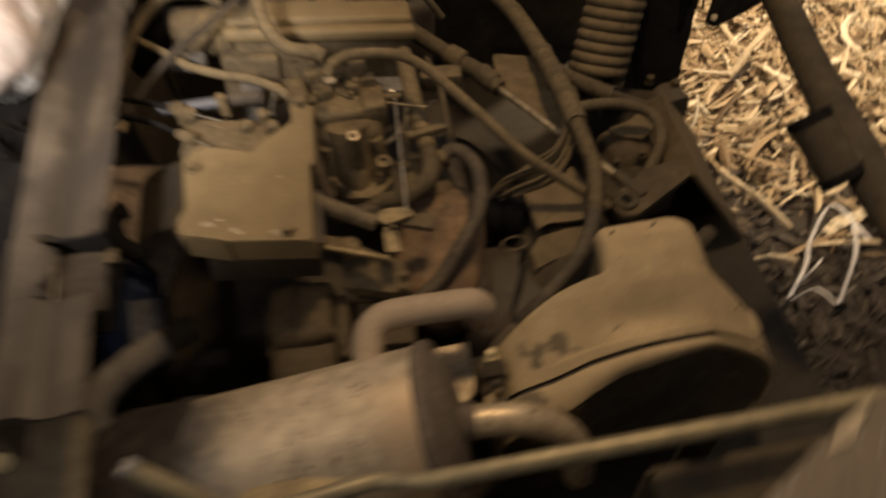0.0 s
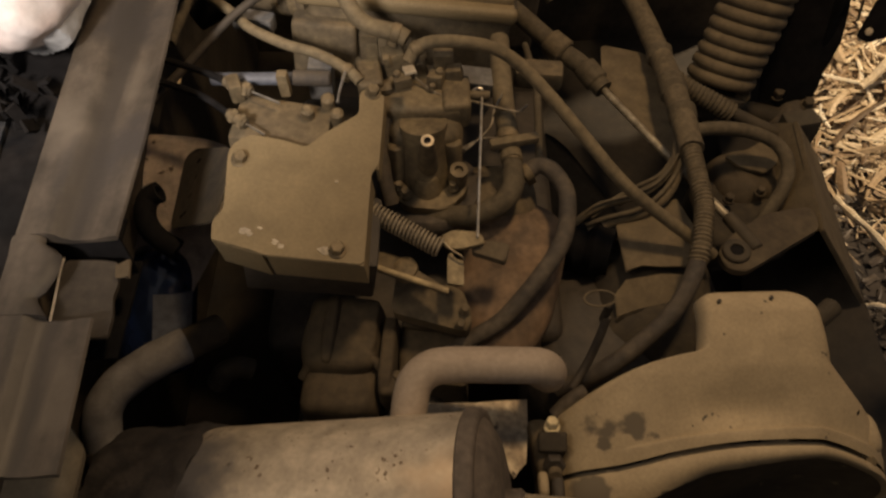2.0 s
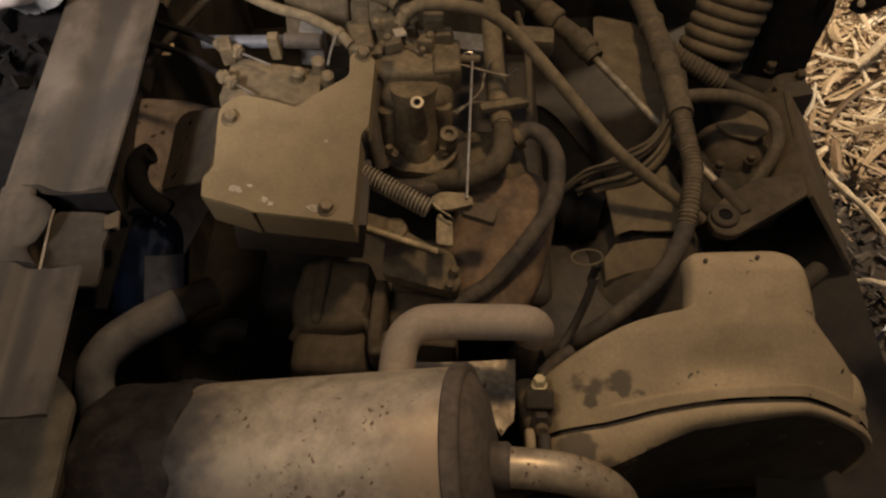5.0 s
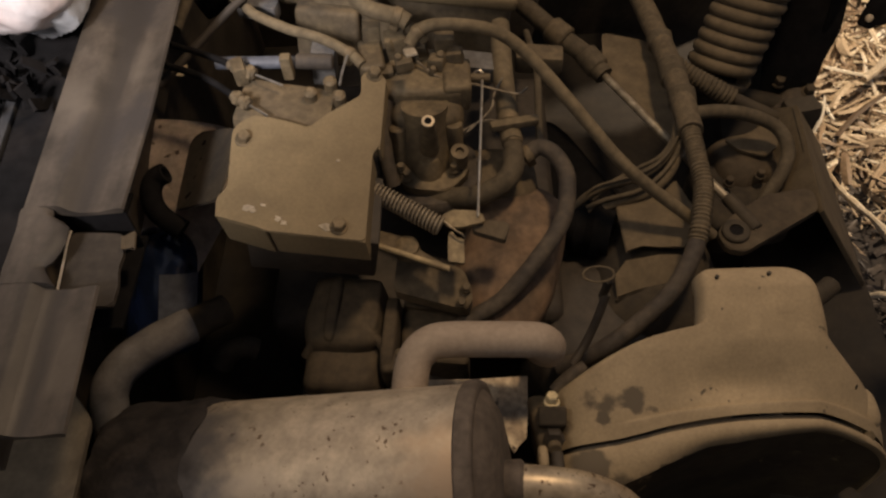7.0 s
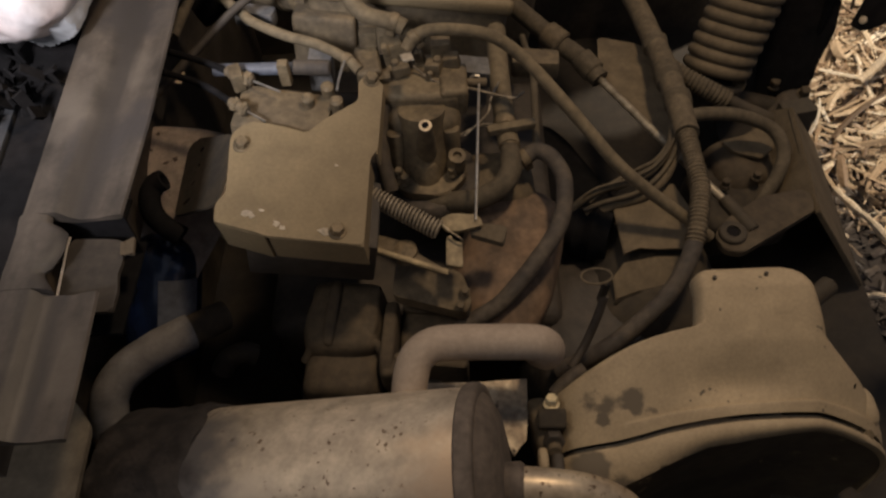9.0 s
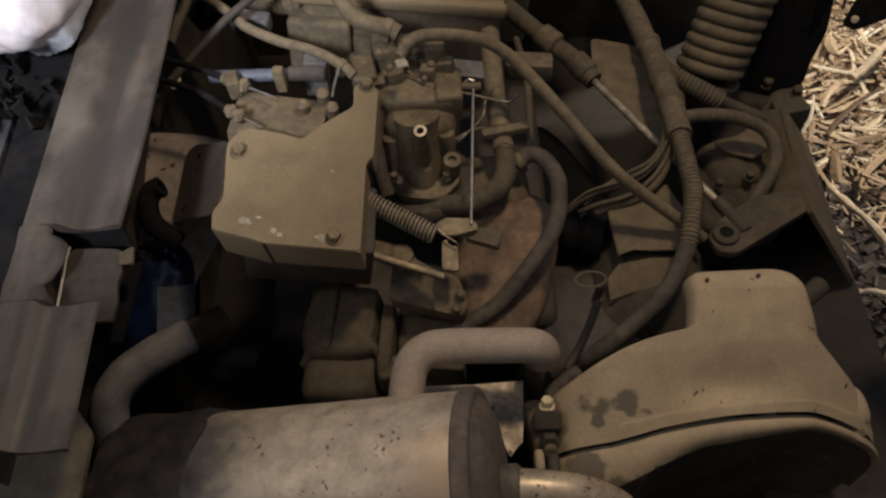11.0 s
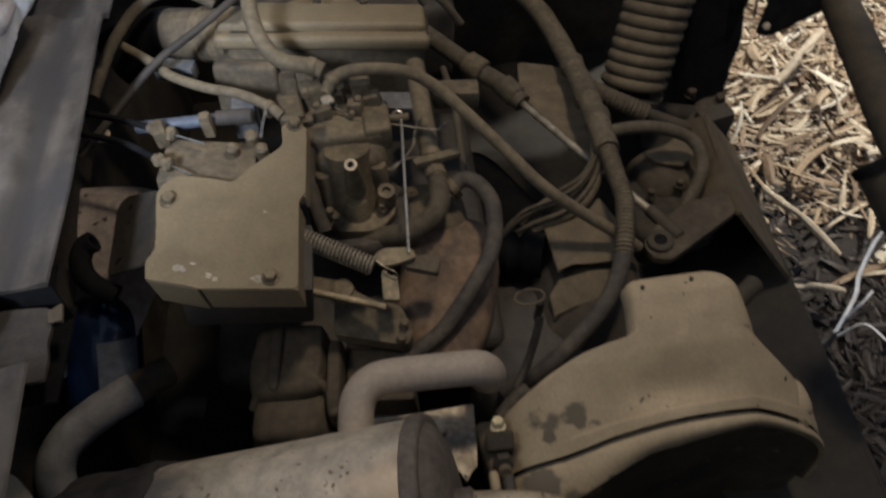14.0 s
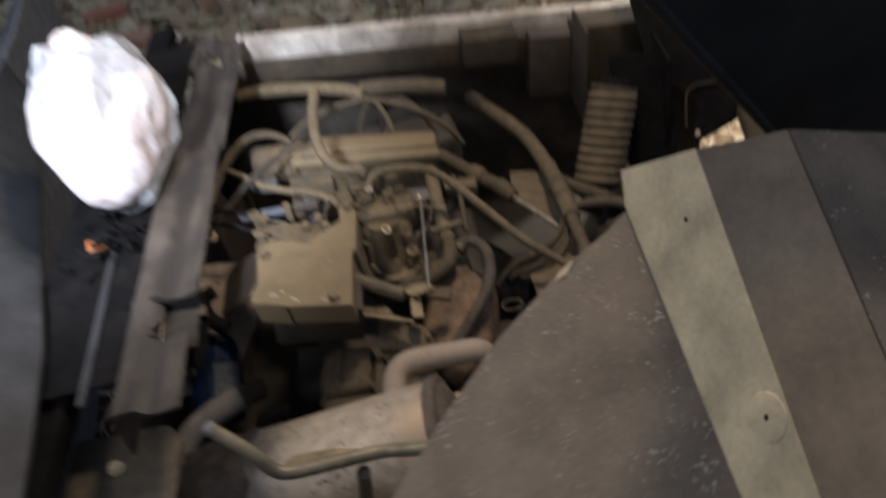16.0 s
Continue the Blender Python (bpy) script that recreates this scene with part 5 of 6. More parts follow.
hose("rear_hose", [(0.055, 1.145, 0.735), (0.10, 1.135, 0.735), (0.16, 1.120, 0.733), (0.225, 1.10, 0.725)], 0.016, M["hose"], "dusty rubber hose lying before the cross rail", wobble=0.04)
hose("over_cable", [(-0.125, 0.985, 0.70), (-0.085, 0.975, 0.75), (-0.026, 0.988, 0.78), (0.064, 0.990, 0.792), (0.146, 0.945, 0.785), (0.205, 0.925, 0.745), (0.235, 0.92, 0.70)], 0.0055, M["hose"], "dusty cable arching over the intake box", "cable")
hose("over_cable", [(0.040, 1.00, 0.70), (0.060, 0.995, 0.76), (0.085, 0.982, 0.79), (0.105, 0.945, 0.77), (0.112, 0.92, 0.75)], 0.0055, M["hose"], "dusty cable arching over the intake box", "cable")
hose("over_cable", [(0.085, 1.02, 0.70), (0.105, 1.0, 0.765), (0.135, 0.975, 0.785), (0.165, 0.95, 0.77), (0.19, 0.945, 0.72)], 0.0055, M["hose_dark"], "dark cable arching over the intake box", "cable")
solo("rear_block", grow(box(pose(0.08, 1.06, 0.60, 0, 4, 6), (0.30, 0.11, 0.14), 0.02, 3), 0.006, 24), M["cast_dark"], "dark dusty casting behind the intake box", "casting")
duct = thing("air_duct", (-0.14, 0.93, 0.70), "black rubber intake duct with a dusty metal neck", "duct")
part("rubber_section", tube([(-0.235, 0.93, 0.705), (-0.20, 0.943, 0.715), (-0.165, 0.945, 0.724), (-0.145, 0.94, 0.728)], 0.036, sides=24), M["black"], duct)
part("metal_neck", tube([(-0.147, 0.94, 0.728), (-0.11, 0.925, 0.733), (-0.06, 0.905, 0.735)], 0.033, sides=24), M["cast"], duct)
part("duct_clamp", rod((-0.105, 0.924, 0.733), (-0.092, 0.918, 0.734), 0.0355, 24), M["bolt"], duct)
part("duct_clamp", rod((-0.082, 0.914, 0.734), (-0.070, 0.909, 0.735), 0.0355, 24), M["bolt"], duct)


def control_cable(pts, label):
    """A jacketed cable that ends in a threaded adjuster and a bare wire."""
    t = thing("control_cable", pts[0], label, "cable", "control cables by the rail")
    part("jacket", tube(pts[:-1], 0.0037, sides=10), M["black"], t)
    a, b = Vector(pts[-2]), Vector(pts[-1])
    part("adjuster", rod(a, a.lerp(b, 0.5), 0.0058, 12), M["cast"], t)
    part("lock_nut", rod(a.lerp(b, 0.1), a.lerp(b, 0.24), 0.0085, 6), M["bolt"], t)
    part("lock_nut", rod(a.lerp(b, 0.34), a.lerp(b, 0.46), 0.0085, 6), M["bolt"], t)
    part("inner_wire", tube([a.lerp(b, 0.45), b], 0.0013, sides=6), M["steel"], t)
    return t


control_cable([(-0.215, 0.735, 0.790), (-0.157, 0.712, 0.786), (-0.130, 0.700, 0.782), (-0.070, 0.674, 0.772)], "black control cable with brass adjuster and bright inner wire")
control_cable([(-0.210, 0.700, 0.790), (-0.152, 0.676, 0.786), (-0.118, 0.652, 0.782), (-0.080, 0.628, 0.774)], "black control cable with brass adjuster ending under the cover")
sol = thing("linkage_bracket", (-0.07, 0.67, 0.72), "dusty cast bracket with blue-grey plug and pivots", "bracket")
part("base", grow(box(pose(-0.072, 0.660, 0.735, 0, 8, -6), (0.10, 0.065, 0.05), 0.006), 0.0015, 60), M["cast"], sol)
part("plug", rod((-0.150, 0.716, 0.770), (-0.045, 0.712, 0.770), 0.0070, 16), M["plug"], sol)
part("plug_boot", rod((-0.060, 0.712, 0.772), (-0.020, 0.710, 0.770), 0.0085, 16), M["hose_dark"], sol)
part("post", box(pose(-0.068, 0.700, 0.775), (0.012, 0.012, 0.03), 0.003), M["carb"], sol)
part("clevis", box(pose(-0.118, 0.692, 0.778, 0, 0, 20), (0.014, 0.024, 0.022), 0.003), M["carb"], sol)
for p in ((-0.042, 0.668, 0.764), (-0.022, 0.684, 0.764), (-0.012, 0.668, 0.758)):
    part("pivot", lathe(bmesh.new(), p, (0.1, -0.2, 1), [(-0.02, 0.0072), (0.004, 0.0072), (0.007, 0.004)], 16), M["bolt"], sol)
part("pull_wire", tube([(-0.005, 0.72, 0.77), (-0.010, 0.70, 0.765), (-0.012, 0.682, 0.762)], 0.0015, sides=6), M["steel"], sol)
solo("relay_box", box(pose(-0.045, 0.775, 0.715, 0, 6, 0), (0.028, 0.028, 0.05), 0.003), M["greybox"], "pale grey plastic relay box on the engine", "relay")
conn = solo("connector", box(pose(-0.128, 0.845, 0.742, 0, 4, -12), (0.05, 0.020, 0.022), 0.004), M["greybox"], "pale grey plastic connector behind the hoses", "connector")
solo("connector", box(pose(0.212, 0.795, 0.688, 0, 3, -5), (0.058, 0.028, 0.026), 0.005), M["cast"], "dusty pale plug connector beside the riser pipe", "connector")
solo("relay_box", box(pose(0.128, 0.775, 0.700, 0, 6, -5), (0.06, 0.03, 0.022), 0.003), M["greybox"], "pale grey plastic relay box behind the carburettor", "relay")
solo("leaf_scrap", sheet(rounded([(-0.262, 0.826, 0.66), (-0.250, 0.845, 0.665), (-0.240, 0.838, 0.665), (-0.244, 0.822, 0.66)], 0.005), (0, 0, -1), 0.001, 0), M["leaf"], "pale dry leaf scrap caught below the rail", "leaf")
solo("leaf_scrap", sheet(rounded([(-0.148, 0.628, 0.713), (-0.138, 0.655, 0.713), (-0.130, 0.650, 0.713), (-0.134, 0.626, 0.713)], 0.004), (0, 0, -1), 0.001, 0), M["leaf"], "pale dry leaf scrap on the mounting plate", "leaf")
def foil(c, size, seed):
    rnd = random.Random(seed)
    pts = [Vector(c) + Vector((math.cos(k * 1.05) * size * rnd.uniform(0.5, 1), math.sin(k * 1.05) * size * rnd.uniform(0.5, 1), 0)) for k in range(6)]
    bm = sheet(pts, (0, 0, -1), 0.0015, 0)
    bmesh.ops.subdivide_edges(bm, edges=bm.edges[:], cuts=2, use_grid_fill=True)
    return solo("foil_scrap", grow(bm, 0.006, 120), M["foil"], "small crumpled bright scrap caught by the rail", "scrap", "scraps by the rail", smooth=0)


foil((-0.150, 0.61, 0.716), 0.009, 3)
hose("hook_hose", [(-0.196, 0.596, 0.728), (-0.207, 0.592, 0.724), (-0.212, 0.580, 0.717), (-0.208, 0.566, 0.709), (-0.197, 0.556, 0.70), (-0.180, 0.548, 0.69)], 0.0115, M["black"], "short black bent hose stub by the bracket", hollow=0.6)

filt = thing("oil_filter", (-0.215, 0.53, 0.55), "dark blue glossy spin-on oil filter below the rail", "oil filter")
FA, FB = Vector((-0.2322, 0.4819, 0.5610)), Vector((-0.2142, 0.5759, 0.6610))
part("canister", lathe(bmesh.new(), FA, FB - FA, [(0, 0.036), (0.004, 0.0405), (0.100, 0.0405), (0.110, 0.0396), (0.119, 0.0368), (0.127, 0.0320), (0.133, 0.0255), (0.137, 0.0175), (0.139, 0.009), (0.1395, 0.003)], 40), M["blue"], filt)
d, u, w = axes(FB - FA)
bm = bmesh.new()
rows = [[bm.verts.new(FA + d * h + (u * math.cos(a) + w * math.sin(a)) * 0.0411) for a in (math.radians(-70 + k * 6.5) for k in range(11))] for h in (0.030, 0.060, 0.094)]
for r, s in zip(rows, rows[1:]):
    for k in range(10):
        bm.faces.new((r[k], r[k + 1], s[k + 1], s[k]))
part("label_band", bm, M["plug"], filt, "grey label band")

# ---- exhaust ----
muf = thing("muffler", (-0.05, 0.29, 0.56), "round rust-speckled steel muffler dusted brown", "muffler")
MD = Vector((1, -0.031, 0.185)).normalized()
MO = Vector((0, 0.292, 0.642))
part("shell", lathe(bmesh.new(), MO, MD, [(-0.205, 0.070), (-0.200, 0.078), (-0.19, 0.080), (0.122, 0.080), (0.124, 0.079)], 56), M["muffler"], muf)
part("end_cap", lathe(bmesh.new(), MO, MD, [(0.1225, 0.0812), (0.124, 0.0832), (0.129, 0.0836), (0.135, 0.0832), (0.1375, 0.0815), (0.1385, 0.078), (0.1380, 0.074), (0.1415, 0.070), (0.148, 0.058), (0.152, 0.04), (0.153, 0.02)], 56), M["muffler_cap"], muf, "dark crimped end cap")
bm = lathe(bmesh.new(), MO, MD, [(-0.212, 0.060), (-0.208, 0.082)] + [(-0.20 + 0.008 * k, 0.0835) for k in range(11)] + [(-0.113, 0.0830), (-0.109, 0.0806)], 72)
for v in bm.verts:
    h = (v.co - MO).dot(MD)
    v.co += MD * 0.020 * noise.noise(v.co * 38) * max(0.0, (h + 0.16) / 0.05)
part("wrap", grow(grow(bm, 0.004, 34), 0.0015, 120), M["scorched"], muf, "burnt black wrap with a torn edge")
part("inlet_pipe", tube([(0.062, 0.350, 0.655), (0.064, 0.376, 0.672), (0.070, 0.396, 0.683), (0.084, 0.407, 0.689), (0.104, 0.410, 0.690), (0.146, 0.409, 0.690), (0.172, 0.408, 0.690), (0.186, 0.408, 0.687), (0.194, 0.409, 0.676), (0.196, 0.416, 0.652), (0.192, 0.435, 0.62)], 0.0170, sides=22), M["pipe"], muf)
part("inlet_weld", lathe(bmesh.new(), (0.062, 0.346, 0.650), (0, 0.85, 0.52), [(0, 0.0215), (0.010, 0.020), (0.014, 0.0172)], 24), M["pipe"], muf)
part("outlet_pipe", tube([(0.125, 0.281, 0.664), (0.146, 0.280, 0.668), (0.185, 0.277, 0.668), (0.222, 0.274, 0.657), (0.252, 0.268, 0.632), (0.270, 0.262, 0.59), (0.275, 0.26, 0.53)], 0.0175, sides=20), M["outlet"], muf, "bare bent outlet pipe")
part("outlet_collar", rod((0.142, 0.2805, 0.666), (0.166, 0.280, 0.669), 0.0205, 20), M["muffler_cap"], muf)
bm = sheet([(0.06, 0.402, 0.622), (0.125, 0.406, 0.612), (0.178, 0.412, 0.604), (0.176, 0.372, 0.602), (0.173, 0.347, 0.601), (0.166, 0.340, 0.601), (0.160, 0.331, 0.602), (0.155, 0.342, 0.604), (0.07, 0.335, 0.60)], (0, 0, -1), 0.002, 0)
solo("heat_shield", bm, M["shield"], "bent tarnished heat shield plate behind the muffler", "shield")
hose("exhaust_elbow", [(-0.262, 0.350, 0.535), (-0.2680, 0.380, 0.556), (-0.2710, 0.404, 0.575), (-0.2655, 0.4222, 0.59), (-0.2489, 0.4412, 0.60), (-0.2206, 0.4608, 0.605), (-0.1957, 0.4764, 0.605), (-0.186, 0.483, 0.603)], 0.0200, M["elbow"], "thick grey dusty elbow pipe beside the filter", "pipe", sides=22, wobble=0.03)
# Upper end of the grey elbow; the shadow across it is its brown colour.
part("end_pipe", tube([(-0.190, 0.4805, 0.603), (-0.1808, 0.4887, 0.600), (-0.168, 0.500, 0.595), (-0.158, 0.510, 0.589)], 0.0175, sides=20, hollow=0.8), M["cast_brown"], bpy.data.objects["exhaust_elbow"], "pipe end coloured brown for the shadow over it")
part("lower_band", rod((-0.2688, 0.386, 0.560), (-0.266, 0.374, 0.552), 0.0222, 24), M["hose_dark"], bpy.data.objects["exhaust_elbow"])
hose("manifold_stub", [(-0.160, 0.455, 0.56), (-0.150, 0.463, 0.573), (-0.132, 0.468, 0.577), (-0.12, 0.468, 0.57)], 0.012, M["cast_low"], "short brown cast stub pipe", "pipe")

# ---- belt housing ----
housing = thing("belt_housing", (0.36, 0.36, 0.4), "olive dust-coated plastic belt housing with a raised hood", "housing")


LEAD_X = [0.19, 0.23, 0.259, 0.286, 0.312, 0.3415, 0.365, 0.3856, 0.42, 0.45, 0.475, 0.50, 0.53]
LEAD_Y = [-0.008, -0.008, -0.0072, -0.0045, 0.0005, 0.0055, 0.0085, 0.0100, 0.0105, 0.0095, 0.0055, 0.0, -0.005]


def hood(y, n=60):
    """Cross-section of the rear shell, which narrows from the wide seam to the hood behind."""
    xl = float(np.interp(y, [0.345, 0.386, 0.396, 0.4035, 0.4120, 0.4180, 0.4215, 0.4240, 0.4262, 0.4295, 0.445, 0.49], [0.189, 0.190, 0.1985, 0.215, 0.239, 0.262, 0.285, 0.305, 0.322, 0.332, 0.334, 0.338]))
    xr = float(np.interp(y, [0.345, 0.365, 0.378, 0.390, 0.400, 0.410, 0.418, 0.428, 0.450, 0.466], [0.535, 0.536, 0.530, 0.518, 0.503, 0.4880, 0.4780, 0.4730, 0.4695, 0.4660]))
    crest = float(np.interp(y, [0.345, 0.38, 0.41, 0.44, 0.468, 0.484], [0.628, 0.650, 0.668, 0.682, 0.692, 0.690]))
    out = []
    for i in range(n + 1):
        t = i / n
        x = xl + (xr - xl) * (0.5 - 0.5 * math.cos(math.pi * t))
        e = min(1.0, (1 - abs(2 * t - 1)) * 2.2)
        z = crest - 0.028 * max(0.0, (0.31 - x) / 0.1) ** 1.4 - 0.03 * max(0.0, (x - 0.445) / 0.06) ** 1.3
        z -= 0.013 * math.exp(-((x - 0.380) / 0.055) ** 2 - ((y - 0.378) / 0.020) ** 2)
        z += 0.0042 * min(1.0, max(0.0, (0.3575 - y) / 0.002)) * min(1.0, max(0.0, (x - 0.262) / 0.03))
        lead = max(0.0, 1 - (y - 0.345) / 0.10) * float(np.interp(x, LEAD_X, LEAD_Y))
        h = 0.47 + (z - 0.47) * math.sin(math.pi / 2 * e) ** 0.42
        tuck = 0.45 * max(0.0, crest - 0.018 - h) * min(1.0, max(0.0, (y - 0.412) / 0.015)) if t < 0.4 else 0.0
        out.append((x + tuck, y + lead, h))
    return out


ys = [0.345, 0.347, 0.350, 0.353, 0.355, 0.3558, 0.3566, 0.3574, 0.3584] + [0.360 + 0.003 * i for i in range(35)]
secs = [hood(y) for y in ys]
last = secs[-1]
TAIL = ((0.004, 0.975, 1.0, 1.0), (0.009, 0.93, 1.0, 0.999), (0.0135, 0.86, 1.0, 0.997), (0.0175, 0.75, 0.985, 0.993), (0.0205, 0.62, 0.92, 0.985), (0.0230, 0.46, 0.78, 0.972), (0.0250, 0.30, 0.58, 0.94), (0.0262, 0.25, 0.5, 0.85), (0.027, 0.22, 0.45, 0.3))
secs += [[(0.404 + (x - 0.404) * (fr if x > 0.404 else fl), ys[-1] + o, 0.47 + (z - 0.47) * g) for x, y, z in last] for o, fr, fl, g in TAIL]
part("rear_shell", loft(bmesh.new(), secs, False), M["shroud"], housing, smooth=60)
front = hood(0.345)
bm = loft(bmesh.new(), [[(x, y - 0.0005, z - 0.006) for x, y, z in front], [(x, y - 0.0045, z - 0.0075) for x, y, z in front]], False)
part("seal", bm, M["shroud_shaded"], housing, smooth=60)


def front_sec(y, grow_by, drop):
    return [(0.357 + (x - 0.357) * grow_by, y + yy - 0.345, 0.46 + (z - 0.46) * (1 - drop)) for x, yy, z in front]


def flare(sec, out):
    """Pushes the left end of a section towards the muffler."""
    return [(x, y - out * max(0.0, min(1.3, (0.345 - x) / 0.08)) + 0.62 * out * max(0.0, min(1.0, (x - 0.37) / 0.1)), z) for x, y, z in sec]


FRONT = ((0.3405, 1.0, 0.07, 0), (0.3403, 1.010, 0.024, 0), (0.336, 1.013, 0.018, 0.002), (0.330, 1.010, 0.035, 0.006), (0.3265, 1.002, 0.07, 0.012), (0.3255, 0.998, 0.12, 0.018), (0.3265, 0.995, 0.25, 0.020), (0.329, 0.99, 0.55, 0.020), (0.332, 0.98, 1.0, 0.018), (0.335, 0.97, 1.6, 0.016))
part("front_lip", loft(bmesh.new(), [flare(front_sec(y, g, d), o) for y, g, d, o in FRONT[:6]], False), M["shroud"], housing, smooth=60)
part("front_face", loft(bmesh.new(), [flare(front_sec(y, g, d), o) for y, g, d, o in FRONT[5:]], False), M["shroud_shaded"], housing, "front face coloured darker for its shade and oil", smooth=60)
part("side_lug", lump((0.503, 0.374, 0.590), (0.013, 0.022, 0.024), (20, 0, 12), 0.7, 3), M["shroud"], housing)
part("lug_notch", lump((0.489, 0.383, 0.627), (0.0025, 0.005, 0.003), (0, 0, -20), 0.8, 2), M["black"], housing)
bolt((0.500, 0.345, 0.597), (0, -0.6, 1), 0.006, housing)
part("clamp_block", grow(box(pose(0.198, 0.3600, 0.618, 12, 0, -3), (0.027, 0.019, 0.022), 0.003, 3), 0.001, 90), M["cast_low"], housing, "dark dusty clamp block")
bolt((0.1985, 0.3735, 0.625), (0, 0.35, 1), 0.0062, housing, M["strip"], height=0.009)
part("clamp_nut", lathe(bmesh.new(), (0.1985, 0.345, 0.612), (0, -0.8, 0.6), [(0, 0.0105), (0.010, 0.0105), (0.012, 0.009)], 6), M["cast_dark"], housing)
part("nut_collar", rod((0.1985, 0.339, 0.612), (0.1985, 0.328, 0.618), 0.0068, 16), M["cast"], housing)
part("lower_stub", lump((0.187, 0.322, 0.607), (0.0055, 0.013, 0.012), (0, 0, 0), 0.6, 3), M["shroud"], housing)
part("lower_stub", lump((0.2005, 0.318, 0.606), (0.0065, 0.014, 0.012), (0, 0, 0), 0.6, 3), M["cast_dark"], housing)
for x, y in ((0.361, 0.4705), (0.411, 0.473)):
    part("screw_hole", lathe(bmesh.new(), (x, y, 0.6885), (0, 0, 1), [(0, 0.0020), (0.0042, 0.0020), (0.0046, 0.0014)], 12), M["cast_dark"], housing)
part("mount_ear", lump((0.190, 0.360, 0.592), (0.012, 0.030, 0.024), (0, 0, 8), 0.5, 3, 0.002), M["cast"], housing)
solo("sleeve_end", rod((0.455, 0.47, 0.60), (0.515, 0.515, 0.60), 0.011, 14), M["frame"], "dusty round stub beside the belt housing", "tube")

# ---- transmission and suspension ----
trans = thing("transmission", (0.32, 0.6, 0.3), "dark dusty cast transmission case with ribs", "transmission")
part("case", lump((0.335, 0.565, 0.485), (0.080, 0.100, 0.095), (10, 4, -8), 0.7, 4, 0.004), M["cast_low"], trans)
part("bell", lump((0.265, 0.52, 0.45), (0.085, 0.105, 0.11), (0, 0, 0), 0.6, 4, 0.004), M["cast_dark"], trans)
part("upper_plate", sheet([(0.295, 0.631, 0.606), (0.333, 0.648, 0.607), (0.372, 0.664, 0.606), (0.392, 0.612, 0.600), (0.384, 0.572, 0.598), (0.339, 0.570, 0.602), (0.318, 0.572, 0.6045), (0.299, 0.563, 0.604)], (0, 0.2, -1), 0.004, 0.0012), M["cast_warm"], trans, "flat dusty plate on the case")
part("lower_plate", sheet([(0.300, 0.560, 0.592), (0.340, 0.567, 0.592), (0.382, 0.566, 0.590), (0.376, 0.545, 0.580), (0.350, 0.538, 0.578), (0.313, 0.532, 0.576), (0.288, 0.522, 0.572), (0.286, 0.545, 0.584)], (0, 0.3, -1), 0.004, 0.0012), M["cast_warm"], trans, "flat dusty plate on the case")
part("skirt_plate", sheet([(0.286, 0.520, 0.571), (0.312, 0.530, 0.575), (0.350, 0.536, 0.577), (0.372, 0.520, 0.52), (0.30, 0.500, 0.51)], (0, 0.8, -0.6), 0.004, 0.0012), M["cast_low"], trans)
part("gusset_plate", sheet(rounded([(0.452, 0.752, 0.580), (0.484, 0.758, 0.583), (0.516, 0.778, 0.585), (0.520, 0.740, 0.578), (0.500, 0.725, 0.575), (0.470, 0.735, 0.576)], 0.006), (0, 0, -1), 0.004), M["cast_warm"], trans)
part("input_boot", grow(lathe(bmesh.new(), (0.245, 0.625, 0.575), (1, -0.35, 0.05), [(0, 0.030), (0.01, 0.036), (0.02, 0.031), (0.03, 0.037), (0.04, 0.030), (0.05, 0.030)], 24), 0.001, 50), M["black"], trans)
part("top_plate", sheet(rounded([(0.319, 0.961, 0.588), (0.381, 0.938, 0.588), (0.396, 0.857, 0.588), (0.402, 0.763, 0.588), (0.404, 0.705, 0.588), (0.393, 0.728, 0.588), (0.312, 0.885, 0.588)], 0.008), (0, 0, -1), 0.004), M["cast_warm"], trans, "dusty smooth cover plate")
# Black so that the gap left of the shift rod reads as deep shade.
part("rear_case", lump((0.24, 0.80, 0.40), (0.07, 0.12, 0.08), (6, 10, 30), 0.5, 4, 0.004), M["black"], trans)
part("side_case", grow(box(pose(0.47, 0.69, 0.52, 0, 0, 8), (0.11, 0.11, 0.06), 0.016, 3), 0.003, 30), M["cast_low"], trans)
part("side_lobe", lump((0.483, 0.740, 0.530), (0.046, 0.044, 0.036), (0, 10, 20), 0.62, 4, 0.005), M["cast_brown"], trans)
for p in ((0.449, 0.690, 0.566), (0.490, 0.700, 0.566)):
    bolt(p, (0, 0, 1), 0.0055, trans, M["cast_brown"], height=0.008)

strut = thing("mount_bracket", (0.47, 0.61, 0.55), "dusty steel mounting bracket with a round hole", "bracket")
pl = rounded([(0.405, 0.588, 0.602), (0.412, 0.565, 0.602), (0.432, 0.560, 0.602), (0.53, 0.618, 0.602), (0.528, 0.650, 0.602), (0.47, 0.640, 0.602), (0.425, 0.610, 0.602)], 0.010)
part("arm", sheet(pl, (0, 0, -1), 0.010), M["cast_brown"], strut)
part("eye", lathe(bmesh.new(), (0.426, 0.587, 0.590), (0, 0, 1), [(0, 0.016), (0.016, 0.016), (0.0175, 0.0145), (0.0175, 0.008), (0.012, 0.0078)], 22), M["frame"], strut)
part("eye_bore", lathe(bmesh.new(), (0.426, 0.587, 0.604), (0, 0, 1), [(0, 0.0078), (0.0012, 0.0078)], 18), M["black"], strut)
part("web", sheet([(0.547, 0.789, 0.5985), (0.540, 0.704, 0.5975), (0.534, 0.619, 0.5965), (0.496, 0.645, 0.548), (0.512, 0.745, 0.530), (0.533, 0.862, 0.518)], (0.7, 0.2, -0.7), 0.005, 0.001), M["cast_warm"], strut)
